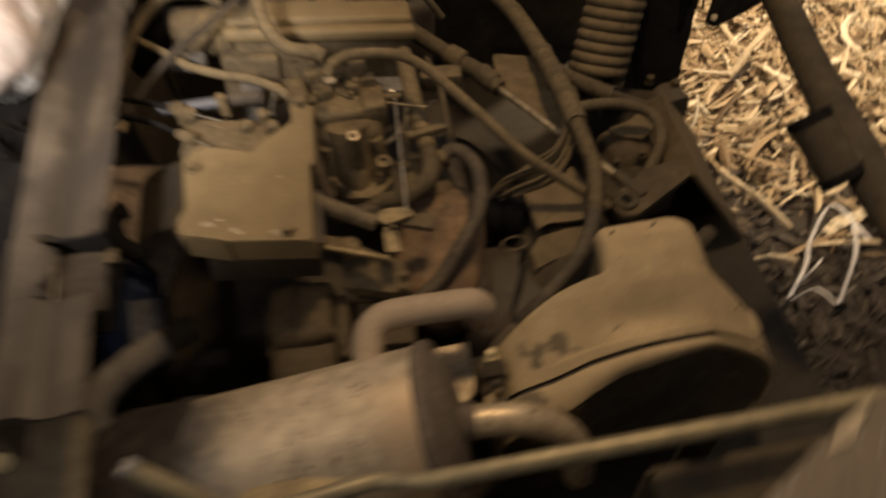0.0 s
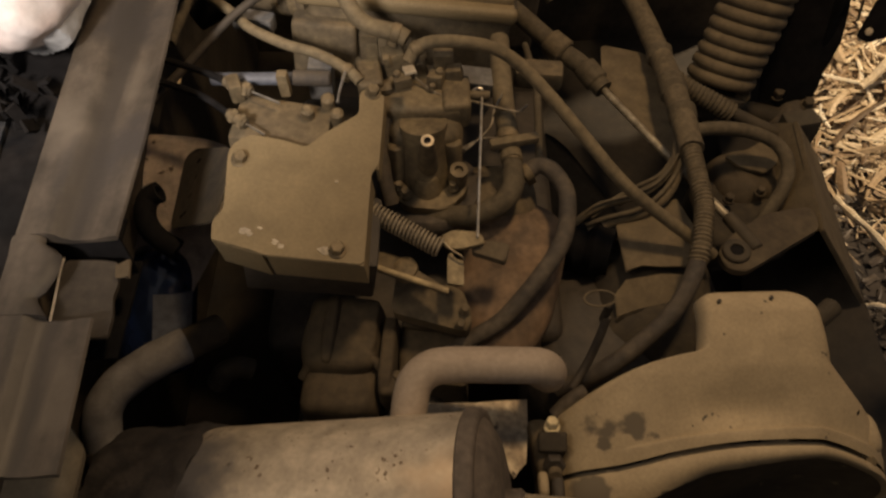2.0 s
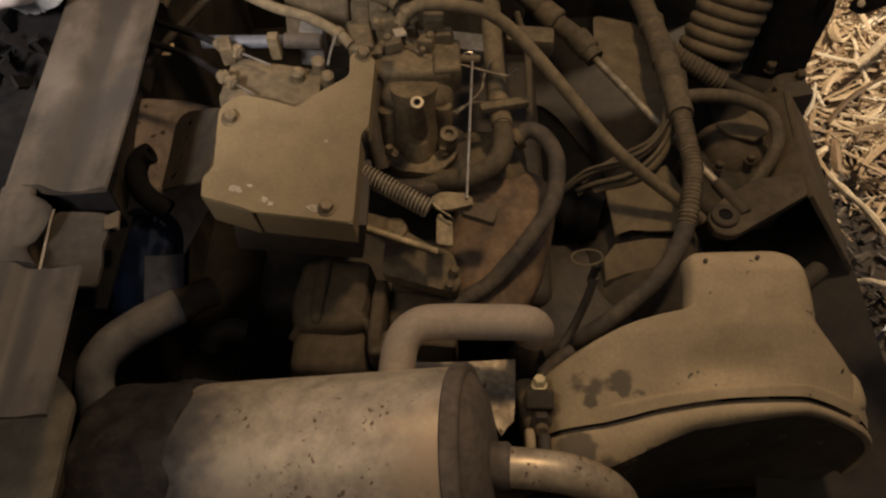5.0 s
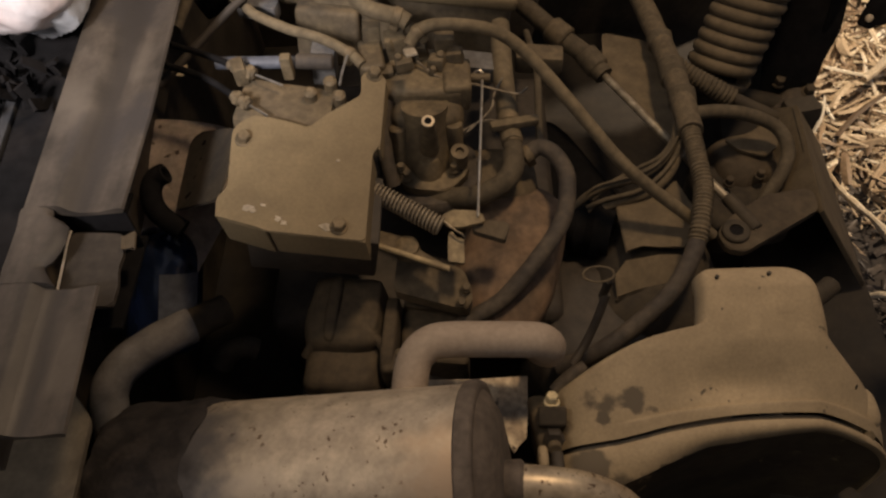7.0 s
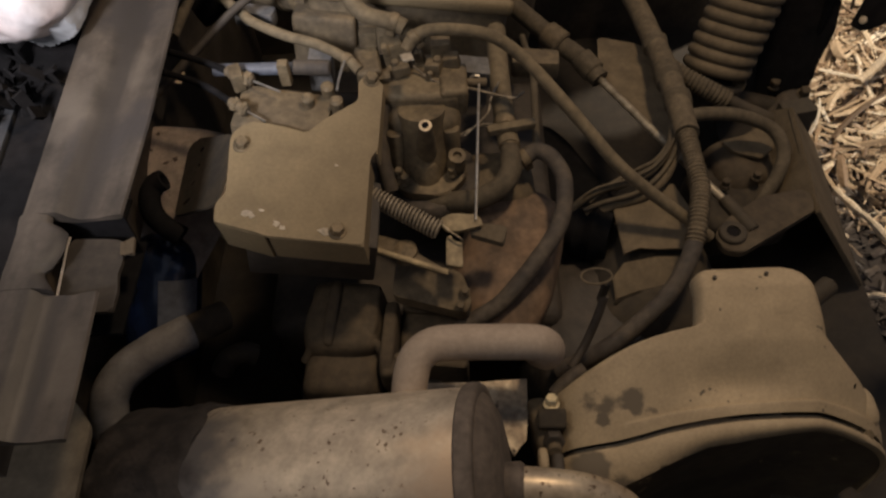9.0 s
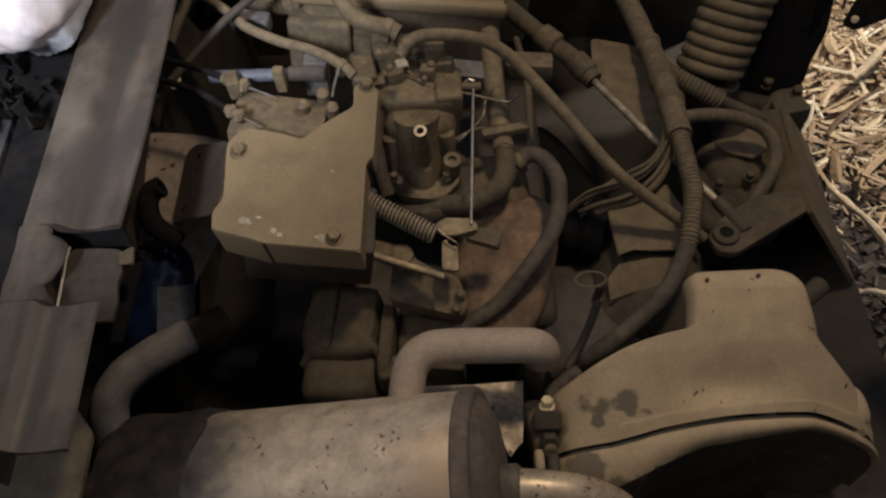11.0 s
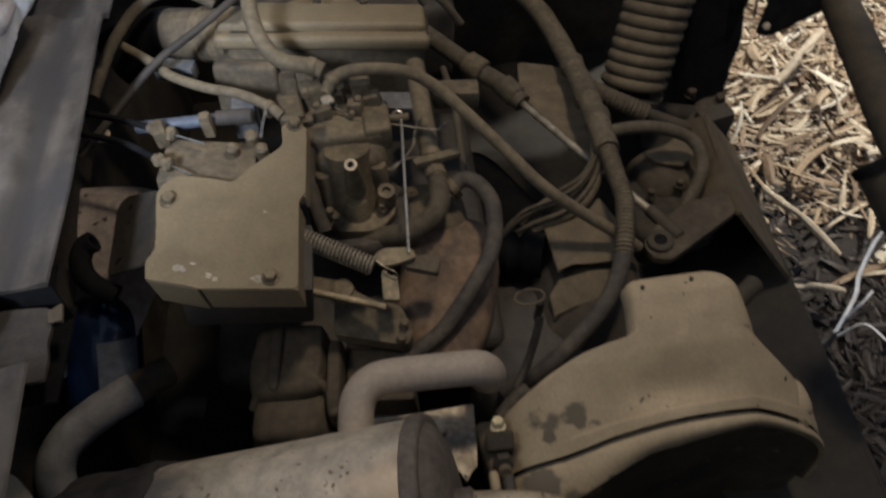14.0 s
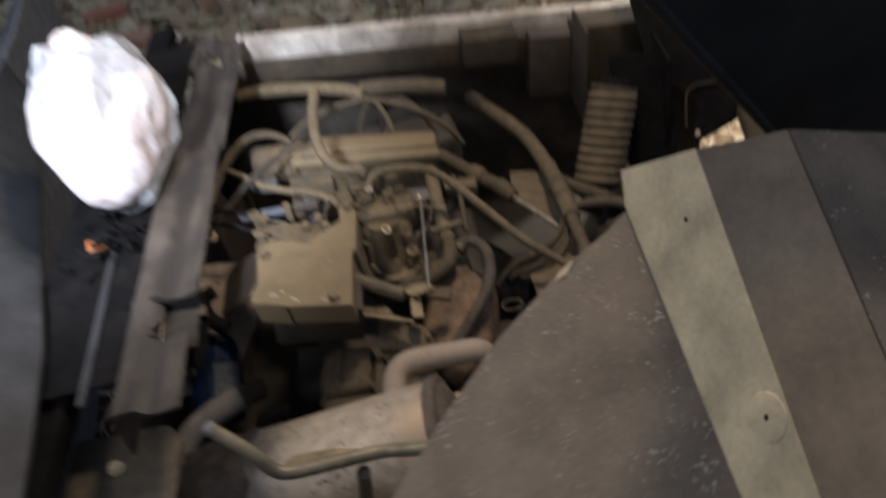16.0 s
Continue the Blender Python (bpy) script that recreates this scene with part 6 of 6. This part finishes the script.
part("gusset", sheet([(0.535, 0.618, 0.598), (0.630, 0.60, 0.46), (0.640, 0.85, 0.46), (0.548, 0.79, 0.60)], (-0.6, 0, -1), 0.006), M["cast_warm"], strut)

shock = thing("shock_absorber", (0.51, 0.95, 0.5), "dusty coil-over shock absorber with a wide spring", "shock absorber")
s0, s1 = Vector((0.484, 0.912, 0.548)), Vector((0.540, 0.985, 0.700))
axis, u, w = axes(s1 - s0)
turns, line = 10.0, []
for k in range(int(turns * 20) + 1):
    t = k / (turns * 20)
    ang = 2 * math.pi * turns * t
    line.append(s0.lerp(s1, t) + (u * math.cos(ang) + w * math.sin(ang)) * 0.039)
part("coil", sweep(bmesh.new(), line, 0.0100, 10), M["cast_warm"], shock)
part("damper", rod(s0 - axis * 0.03, s1 + axis * 0.03, 0.030, 24), M["black"], shock)
part("spring_seat", rod(s0 - axis * 0.014, s0 - axis * 0.004, 0.047, 28), M["frame"], shock)
part("upper_seat", rod(s1 + axis * 0.004, s1 + axis * 0.016, 0.045, 28), M["frame"], shock)
part("lower_eye", rod(s0 - axis * 0.04 - u * 0.025, s0 - axis * 0.04 + u * 0.025, 0.02, 20), M["frame"], shock)
liner = thing("wheel_liner", (0.62, 1.1, 0.4), "black plastic wheel-arch liner behind the shock", "liner")
part("side", box(pose(0.652, 1.085, 0.55, 0, 0, -4), (0.008, 0.24, 0.42), 0.003), M["black"], liner)
part("face", sheet(rounded([(0.664, 0.963, 0.572), (0.652, 0.951, 0.524), (0.650, 0.944, 0.498), (0.642, 0.938, 0.470), (0.575, 0.949, 0.461), (0.546, 1.042, 0.752), (0.650, 1.018, 0.752), (0.663, 0.974, 0.609)], 0.008), (0.2, 0.94, -0.28), 0.006), M["black"], liner)
part("rear_face", sheet(rounded([(0.766, 1.133, 0.62), (0.789, 1.182, 0.55), (0.886, 1.393, 0.25), (0.925, 1.478, 0.13), (0.70, 1.50, 0.13), (0.66, 1.14, 0.62)], 0.01), (-0.1, 0.9, 0.3), 0.006), M["black"], liner)
tower = thing("shock_tower", (0.55, 1.13, 0.6), "dark painted steel shock tower bracket", "bracket")
part("left_cheek", box(pose(0.508, 1.125, 0.70, 0, 4, 0), (0.006, 0.12, 0.20), 0.002), M["frame"], tower)
part("back", box(pose(0.60, 1.185, 0.655, 0, 4, 0), (0.17, 0.006, 0.19), 0.002), M["frame"], tower)
part("outer_cheek", box(pose(0.690, 1.15, 0.665, 0, 4, 0), (0.006, 0.10, 0.15), 0.002), M["frame"], tower)
part("top", box(pose(0.605, 1.215, 0.745, 0, 4, 0), (0.18, 0.065, 0.012), 0.003), M["frame"], tower)

susp = thing("suspension_arm", (0.60, 0.93, 0.45), "dusty steel suspension arm with rubber bush and bolts", "suspension arm")
part("arm", tube([(0.47, 0.965, 0.47), (0.55, 0.945, 0.462), (0.625, 0.925, 0.455), (0.66, 0.92, 0.45)], 0.016), M["frame"], susp)
part("bush", rod((0.60, 0.90, 0.452), (0.635, 0.95, 0.458), 0.024, 20), M["hose_dark"], susp)
part("bracket", box(pose(0.615, 0.89, 0.47, 0, 0, 10), (0.05, 0.03, 0.06), 0.004), M["frame"], susp)
for p in ((0.60, 0.955, 0.482), (0.64, 0.935, 0.48)):
    bolt(p, (0, -0.3, 1), 0.008, susp, M["cast_brown"], height=0.012)

# cable clip ring in the gap before the housing
clip = thing("wire_clip", (0.25, 0.47, 0.62), "bent pale wire clip with dark cable tails", "clip")
ring = [Vector((0.247, 0.473, 0.698)) + Vector((0.015 * math.cos(t), 0.007 * math.sin(t), 0.003 * math.sin(t))) for t in (k * 0.5236 for k in range(12))]
part("ring", tube(ring + [ring[0]], 0.0011, sides=6), M["cast"], clip)
part("clip_body", box(pose(0.257, 0.474, 0.668, 10, 0, 10), (0.007, 0.007, 0.045), 0.002), M["cast_low"], clip)
part("tail", tube([(0.259, 0.474, 0.66), (0.252, 0.462, 0.635), (0.240, 0.445, 0.61), (0.225, 0.425, 0.60)], 0.0045), M["cast_dark"], clip)
part("tail", tube([(0.236, 0.415, 0.615), (0.220, 0.406, 0.612), (0.205, 0.396, 0.60)], 0.0075), M["hose_dark"], clip)

# ---- latch bar and front beam ----
bar = thing("latch_bar", (0.2, 0.157, 0.7), "scuffed olive steel latch bar bent up to a bright tip", "latch bar")
part("rod", tube([(-0.085, 0.177, 0.902), (-0.055, 0.165, 0.872), (-0.038, 0.158, 0.846), (-0.020, 0.156, 0.838), (0.023, 0.161, 0.834), (0.066, 0.168, 0.828), (0.085, 0.166, 0.828), (0.105, 0.161, 0.831), (0.14, 0.158, 0.836), (0.213, 0.157, 0.840), (0.342, 0.157, 0.840), (0.47, 0.158, 0.840), (0.60, 0.159, 0.840)], 0.0072, sides=16), M["bar"], bar)
part("tip", rod((-0.0885, 0.1785, 0.906), (-0.083, 0.176, 0.900), 0.0078, 16), M["steel"], bar, "bright bare steel tip")
part("tongue", sheet(rounded([(-0.034, 0.168, 0.836), (-0.022, 0.178, 0.836), (0.020, 0.179, 0.834), (0.050, 0.173, 0.832), (0.046, 0.163, 0.833), (-0.030, 0.158, 0.836)], 0.006), (0, 0, -1), 0.003), M["brass"], bar)
part("stub", tube([(0.0465, 0.157, 0.815), (0.0282, 0.1774, 0.705)], 0.0075, sides=12), M["rail"], bar)
for x in (0.33,):
    part("hanger", box(pose(x, 0.170, 0.77, 4, 0, 0), (0.03, 0.005, 0.13), 0.002), M["frame"], bar)
beam = thing("front_beam", (0.15, 0.16, 0.6), "olive-grey painted steel cross beam below the latch bar", "beam")
part("web", box(pose(0.1700, 0.1409, 0.668, 0, 0, -5.08), (0.74, 0.055, 0.07), 0.006), M["beam"], beam)
part("flange", box(pose(0.17, 0.098, 0.6335), (0.74, 0.075, 0.01), 0.003), M["beam"], beam)
post = thing("corner_post", (-0.25, 0.2, 0.5), "dusty painted corner post at the end of the rail", "post")
part("post", box(pose(-0.262, 0.168, 0.66, 0, 0, 4), (0.12, 0.09, 0.12), 0.008), M["frame"], post)
part("plate", sheet(rounded([(-0.325, 0.055, 0.722), (-0.345, 0.345, 0.732), (-0.222, 0.345, 0.732), (-0.200, 0.320, 0.731), (-0.196, 0.200, 0.727), (-0.180, 0.055, 0.722)], 0.008), (0, 0, -1), 0.006), M["apron"], post)
bolt((-0.280, 0.292, 0.7305), (0, -0.03, 1), 0.008, post, M["strip"])

# side plate under the latch bar, with two slots
wing = thing("side_apron", (0.4, 0.15, 0.6), "brown dusty apron plate with slots beside the belt housing", "apron")
part("plate", sheet(rounded([(0.28, 0.148, 0.80), (0.75, 0.148, 0.80), (0.75, 0.02, 0.78), (0.30, 0.02, 0.76)], 0.01), (0, 0, -1), 0.004), M["frame"], wing)
part("skirt", sheet([(0.28, 0.148, 0.797), (0.75, 0.148, 0.797), (0.75, 0.16, 0.62), (0.28, 0.16, 0.62)], (0, 1, 0), 0.004), M["frame"], wing)
for x in (0.42, 0.62):
    part("slot", sheet(rounded([(x, 0.130, 0.8015), (x + 0.022, 0.132, 0.8015), (x + 0.026, 0.112, 0.799), (x + 0.006, 0.108, 0.7985)], 0.005), (0, 0, -1), 0.001, 0), M["black"], wing)

# ---- outer tube at the right, with a rubber stop ----
outer = thing("bed_tube", (0.72, 0.7, 0.5), "slanting dusty steel bed tube with a short sleeve", "tube")
part("tube", tube([(0.60, 0.24, 0.79), (0.655, 0.44, 0.725), (0.735, 0.70, 0.652), (0.81, 0.95, 0.60), (0.88, 1.2, 0.55)], 0.026, sides=20), M["frame"], outer)
sleeve = part("sleeve", rod((0.604, 0.530, 0.760), (0.626, 0.470, 0.721), 0.024, 24), M["frame"], outer, "short brown sleeve")
ax = (Vector((0.626, 0.470, 0.721)) - Vector((0.604, 0.530, 0.760))).normalized()
for c in (Vector((0.604, 0.530, 0.760)), Vector((0.626, 0.470, 0.721))):
    part("sleeve_ring", lathe(bmesh.new(), c - ax * 0.006, ax, [(0, 0.022), (0.001, 0.0262), (0.011, 0.0262), (0.012, 0.022)], 24), M["black"], sleeve)
part("sleeve_bracket", box(pose(0.640, 0.49, 0.728, 0, 0, 18), (0.05, 0.03, 0.02), 0.003), M["frame"], outer)
part("stop_pin", rod((0.652, 0.552, 0.662), (0.660, 0.556, 0.668), 0.005, 12), M["steel"], outer)
fender = thing("mud_guard", (0.85, 1.0, 0.6), "black plastic mud guard with a bolt hole", "mud guard")
part("flap", sheet(rounded([(0.701, 0.991, 0.558), (0.719, 0.987, 0.550), (0.759, 0.993, 0.562), (0.803, 1.001, 0.577), (0.874, 1.009, 0.595), (0.930, 1.075, 0.728), (0.882, 1.181, 0.946), (0.591, 1.194, 0.972), (0.636, 1.054, 0.687), (0.693, 1.036, 0.649), (0.725, 1.020, 0.616)], 0.006), (0, 0.9, -0.44), 0.005), M["black"], fender)
part("lip", tube([(0.691, 0.993, 0.587), (0.701, 1.026, 0.637), (0.713, 1.033, 0.652), (0.740, 1.034, 0.656), (0.865, 1.030, 0.645)], 0.0022, sides=8), M["frame"], fender)
part("bolt_hole", lathe(bmesh.new(), (0.7161, 0.9951, 0.5657), (0, -0.9, 0.44), [(-0.004, 0.0055), (0.003, 0.0055), (0.004, 0.003)], 16), M["leaf"], fender)

side = thing("rear_body_panel", (0.6, 0.2, 1.0), "black plastic body panel slanting past the raised panel", "body panel")
part("sheet", sheet(rounded([(0.535, 0.245, 0.995), (0.455, 0.187, 1.10), (0.380, 0.130, 1.20), (0.290, 0.055, 1.32), (0.60, 0.10, 1.42), (1.05, 0.34, 1.12), (0.95, 0.38, 0.98)], 0.01), (0.35, 0.55, -0.75), 0.006), M["hood"], side)
part("folded_lip", tube([(0.535, 0.245, 0.995), (0.455, 0.187, 1.10), (0.380, 0.130, 1.20), (0.290, 0.055, 1.32)], 0.004, sides=10), M["hood"], side)

# ---- raised panel beside the camera ----
pan = thing("raised_panel", (0.4, 0.0, 1.1), "scratched grey plastic panel edge with an olive pressed flange", "panel")
f0, f1, f2 = Vector((0.288, 0.040, 1.183)), Vector((0.292, -0.035, 1.163)), Vector((0.293, -0.112, 1.135))
f3 = f2 + (f2 - f0) * 1.6
edge = [Vector((0.288, 0.040, 1.183)), Vector((0.2725, 0.031, 1.1755)), Vector((0.242, 0.020, 1.162)), Vector((0.197, -0.004, 1.140)), Vector((0.160, -0.032, 1.119)), Vector((0.120, -0.066, 1.095)), Vector((0.04, -0.16, 1.04)), Vector((-0.02, -0.26, 0.99))]
nA = Vector((0.28788, 0.29551, -0.91093))
low = [Vector((0.02, -0.5, 0.93)), f3 + Vector((0, -0.12, -0.05))]
part("inner_face", sheet(edge + low + [f3], nA, 0.004, 0.001), M["panel"], pan)
part("edge_chip", sheet([Vector((0.252, 0.0235, 1.1668)), Vector((0.240, 0.0185, 1.161)), Vector((0.236, 0.0145, 1.158)), Vector((0.239, 0.0150, 1.1595)), Vector((0.244, 0.0155, 1.1615)), Vector((0.247, 0.0195, 1.164))], -nA, 0.0008, 0), M["leaf"], pan, "pale torn chip")
nB = Vector((0.897, 0.159, -0.412))
t0, t1, t3 = Vector((0.291, 0.058, 1.196)), Vector((0.317, 0.012, 1.234)), Vector((0.313, -0.145, 1.165))
t4 = t3 + (t3 - t1) * 1.3
o = -nB * 0.0025
part("flange", sheet([f0 + o, t0 + o, t1 + o, t3 + o, t4 + o, f3 + o], nB, 0.0012, 0.0), M["strip"], pan, "olive painted pressed flange")
for c in (Vector((0.307, -0.007, 1.204)), Vector((0.308, -0.110, 1.168))):
    bm = lathe(bmesh.new(), c - nB * 0.0022, -nB, [(0, 0.0118), (0.0007, 0.0114), (0.0009, 0.0108), (0.0008, 0.003)], 32)
    dim = part("dimple", bm, M["strip"], pan)
    part("screw_hole", lathe(bmesh.new(), c - nB * 0.0026, -nB, [(0, 0.0014), (0.0006, 0.0014)], 12), M["black"], dim)
t1, t4 = t1 + o * 0.95, t4 + o * 0.95
q1, q4 = t1 + Vector((0.046, -0.004, 0.004)), t4 + Vector((0.046, -0.004, 0.004))
part("outer_fold", sheet([t1, q1, q4, t4], (0.3, 0, -1), 0.004, 0.0006), M["fold"], pan)
part("outer_face", sheet([q1 + Vector((0.0005, 0, 0)), Vector((0.60, 0.05, 1.15)), Vector((0.60, -0.5, 0.95)), q4 + Vector((0.0005, 0, 0))], (0.3, 0, -1), 0.004, 0.0006), M["panel"], pan)
part("outer_wall", sheet([Vector((0.602, 0.05, 1.148)), Vector((0.602, -0.5, 0.948)), Vector((0.62, -0.5, 0.30)), Vector((0.62, 0.05, 0.30))], (1, 0, 0), 0.004, 0), M["panel"], pan)

# ---- bag and rail beyond the frame ----
bag = thing("plastic_bag", (-0.30, 0.65, 0.86), "crumpled clear plastic bag with white and pink contents", "bag")


def bag_place(p, r, f):
    return Vector((-0.294 + p.x * r * f * 0.100 - 0.016 * p.z, 0.745 + p.y * r * f * 0.152 + 0.03 * p.z, 0.972 + p.z * r * 0.140))


rnd = random.Random(31)
creases = [(Vector((rnd.gauss(0, 1), rnd.gauss(0, 1), rnd.gauss(0, 1))).normalized(), rnd.uniform(0.74, 1.0)) for _ in range(44)]
bm = bmesh.new()
bmesh.ops.create_icosphere(bm, subdivisions=6, radius=1.0)
for v in bm.verts:
    p = v.co.copy()
    q = p + 0.06 * Vector((noise.noise(p * 2.6), noise.noise(p * 2.6 + Vector((5, 0, 0))), noise.noise(p * 2.6 + Vector((0, 5, 0)))))
    r = min(d / max(0.05, c.dot(q)) for c, d in creases)
    r = min(r, 1.16) + 0.05 * noise.noise(p * 1.7) + 0.03 * (0.5 - abs(noise.noise(p * 5.2)))
    v.co = bag_place(p, r, 1 - 0.30 * max(0.0, p.z) ** 1.5 - 0.12 * max(0.0, -p.z))
part("film", bm, M["bag"], bag, smooth=20)
bm = bmesh.new()
bmesh.ops.create_icosphere(bm, subdivisions=5, radius=1.0)
for v in bm.verts:
    p = v.co.copy()
    r = 0.82 + 0.15 * noise.noise(p * 1.4 + Vector((0.4, 0, 2))) + 0.10 * (0.5 - abs(noise.noise(p * 3.3)))
    v.co = bag_place(p, r, 1 - 0.3 * max(0.0, p.z) ** 1.5)
part("stuffing", bm, M["filling"], bag, "white and pink stuffing", smooth=60)
rnd = random.Random(9)
for k in range(40):
    c = (min(-0.262, -0.300 + rnd.gauss(0, 0.03)), 0.600 + rnd.gauss(0, 0.03), 0.846 + rnd.random() * 0.03)
    bm = box(pose(*c, rnd.uniform(0, 90), rnd.uniform(0, 90), rnd.uniform(0, 180)), (rnd.uniform(0.012, 0.03), rnd.uniform(0.006, 0.014), 0.003), 0.0)
    solo("black_scrap", grow(bm, 0.004, 90), M["black"], "torn black rubber scrap under the plastic bag", "scrap", "black scraps under the bag", smooth=0)
solo("orange_scrap", grow(box(pose(-0.318, 0.590, 0.858, 20, 10, 30), (0.028, 0.018, 0.012), 0.004, 3), 0.005, 90), M["orange"], "small crumpled orange scrap under the plastic bag", "scrap")
shelf = thing("side_sill", (-0.42, 0.7, 0.7), "black steel side sill with a bright worn edge", "sill")
part("sill", box(pose(-0.36, 0.75, 0.80, 0, 0, 3.0), (0.05, 1.5, 0.035), 0.004), M["black"], shelf)
part("shelf_plate", box(pose(-0.3355, 0.825, 0.832, 0, 0, 3.0), (0.15, 0.99, 0.006), 0.002), M["black"], shelf)
part("edge_strip", box(pose(-0.291, 0.465, 0.838, 0, 0, 5.0), (0.010, 0.33, 0.008), 0.003), M["shoulder"], shelf)
body = thing("body_side", (-0.62, 0.7, 0.4), "dark grey-blue plastic body side of the vehicle", "body panel")
part("panel", sheet([(-0.42, -0.2, 0.95), (-0.50, 0.60, 0.95), (-0.62, 1.3, 0.95), (-0.80, 2.0, 0.95), (-0.95, 2.0, 0.02), (-0.75, 0.6, 0.02), (-0.66, -0.2, 0.02)], (-1, 0, 0), 0.01), M["bluegrey"], body)
bm = bmesh.new()
loft(bm, [[Vector((x0, y, 0.850)), Vector((x1, y, 0.952)), Vector((x1, y, 0.944)), Vector((x0, y, 0.842))] for x0, x1, y in ((-0.290, -0.43, 0.12), (-0.318, -0.45, 0.27), (-0.345, -0.47, 0.40), (-0.415, -0.502, 0.62), (-0.500, -0.55, 0.90), (-0.585, -0.60, 1.15))])
part("shoulder", bm, M["shoulder"], body)

# ---- loose bricks beyond the vehicle ----
brick_me = mesh_of("brick", box(Matrix.Identity(4), (0.23, 0.105, 0.07), 0.005, 1), BRICK, 30)
rnd = random.Random(3)
LOOSE = [(-0.80, 3.83, 12), (-1.19, 3.48, -35), (0.57, 3.22, 4), (-0.72, 4.20, 60), (0.05, 4.35, -18), (0.82, 3.75, 75), (-1.45, 3.95, 20), (-1.30, 3.05, 80), (1.25, 3.40, -8), (-1.75, 3.30, 40)]
for x, y, turn in LOOSE:
    ob = new("brick", brick_me)
    ob.matrix_world = pose(x, y, 0.068, rnd.uniform(-4, 4), rnd.uniform(-4, 4), turn)
    tagged(ob, "loose red-brown brick lying among straw on the soil", "brick", "loose bricks in the yard")
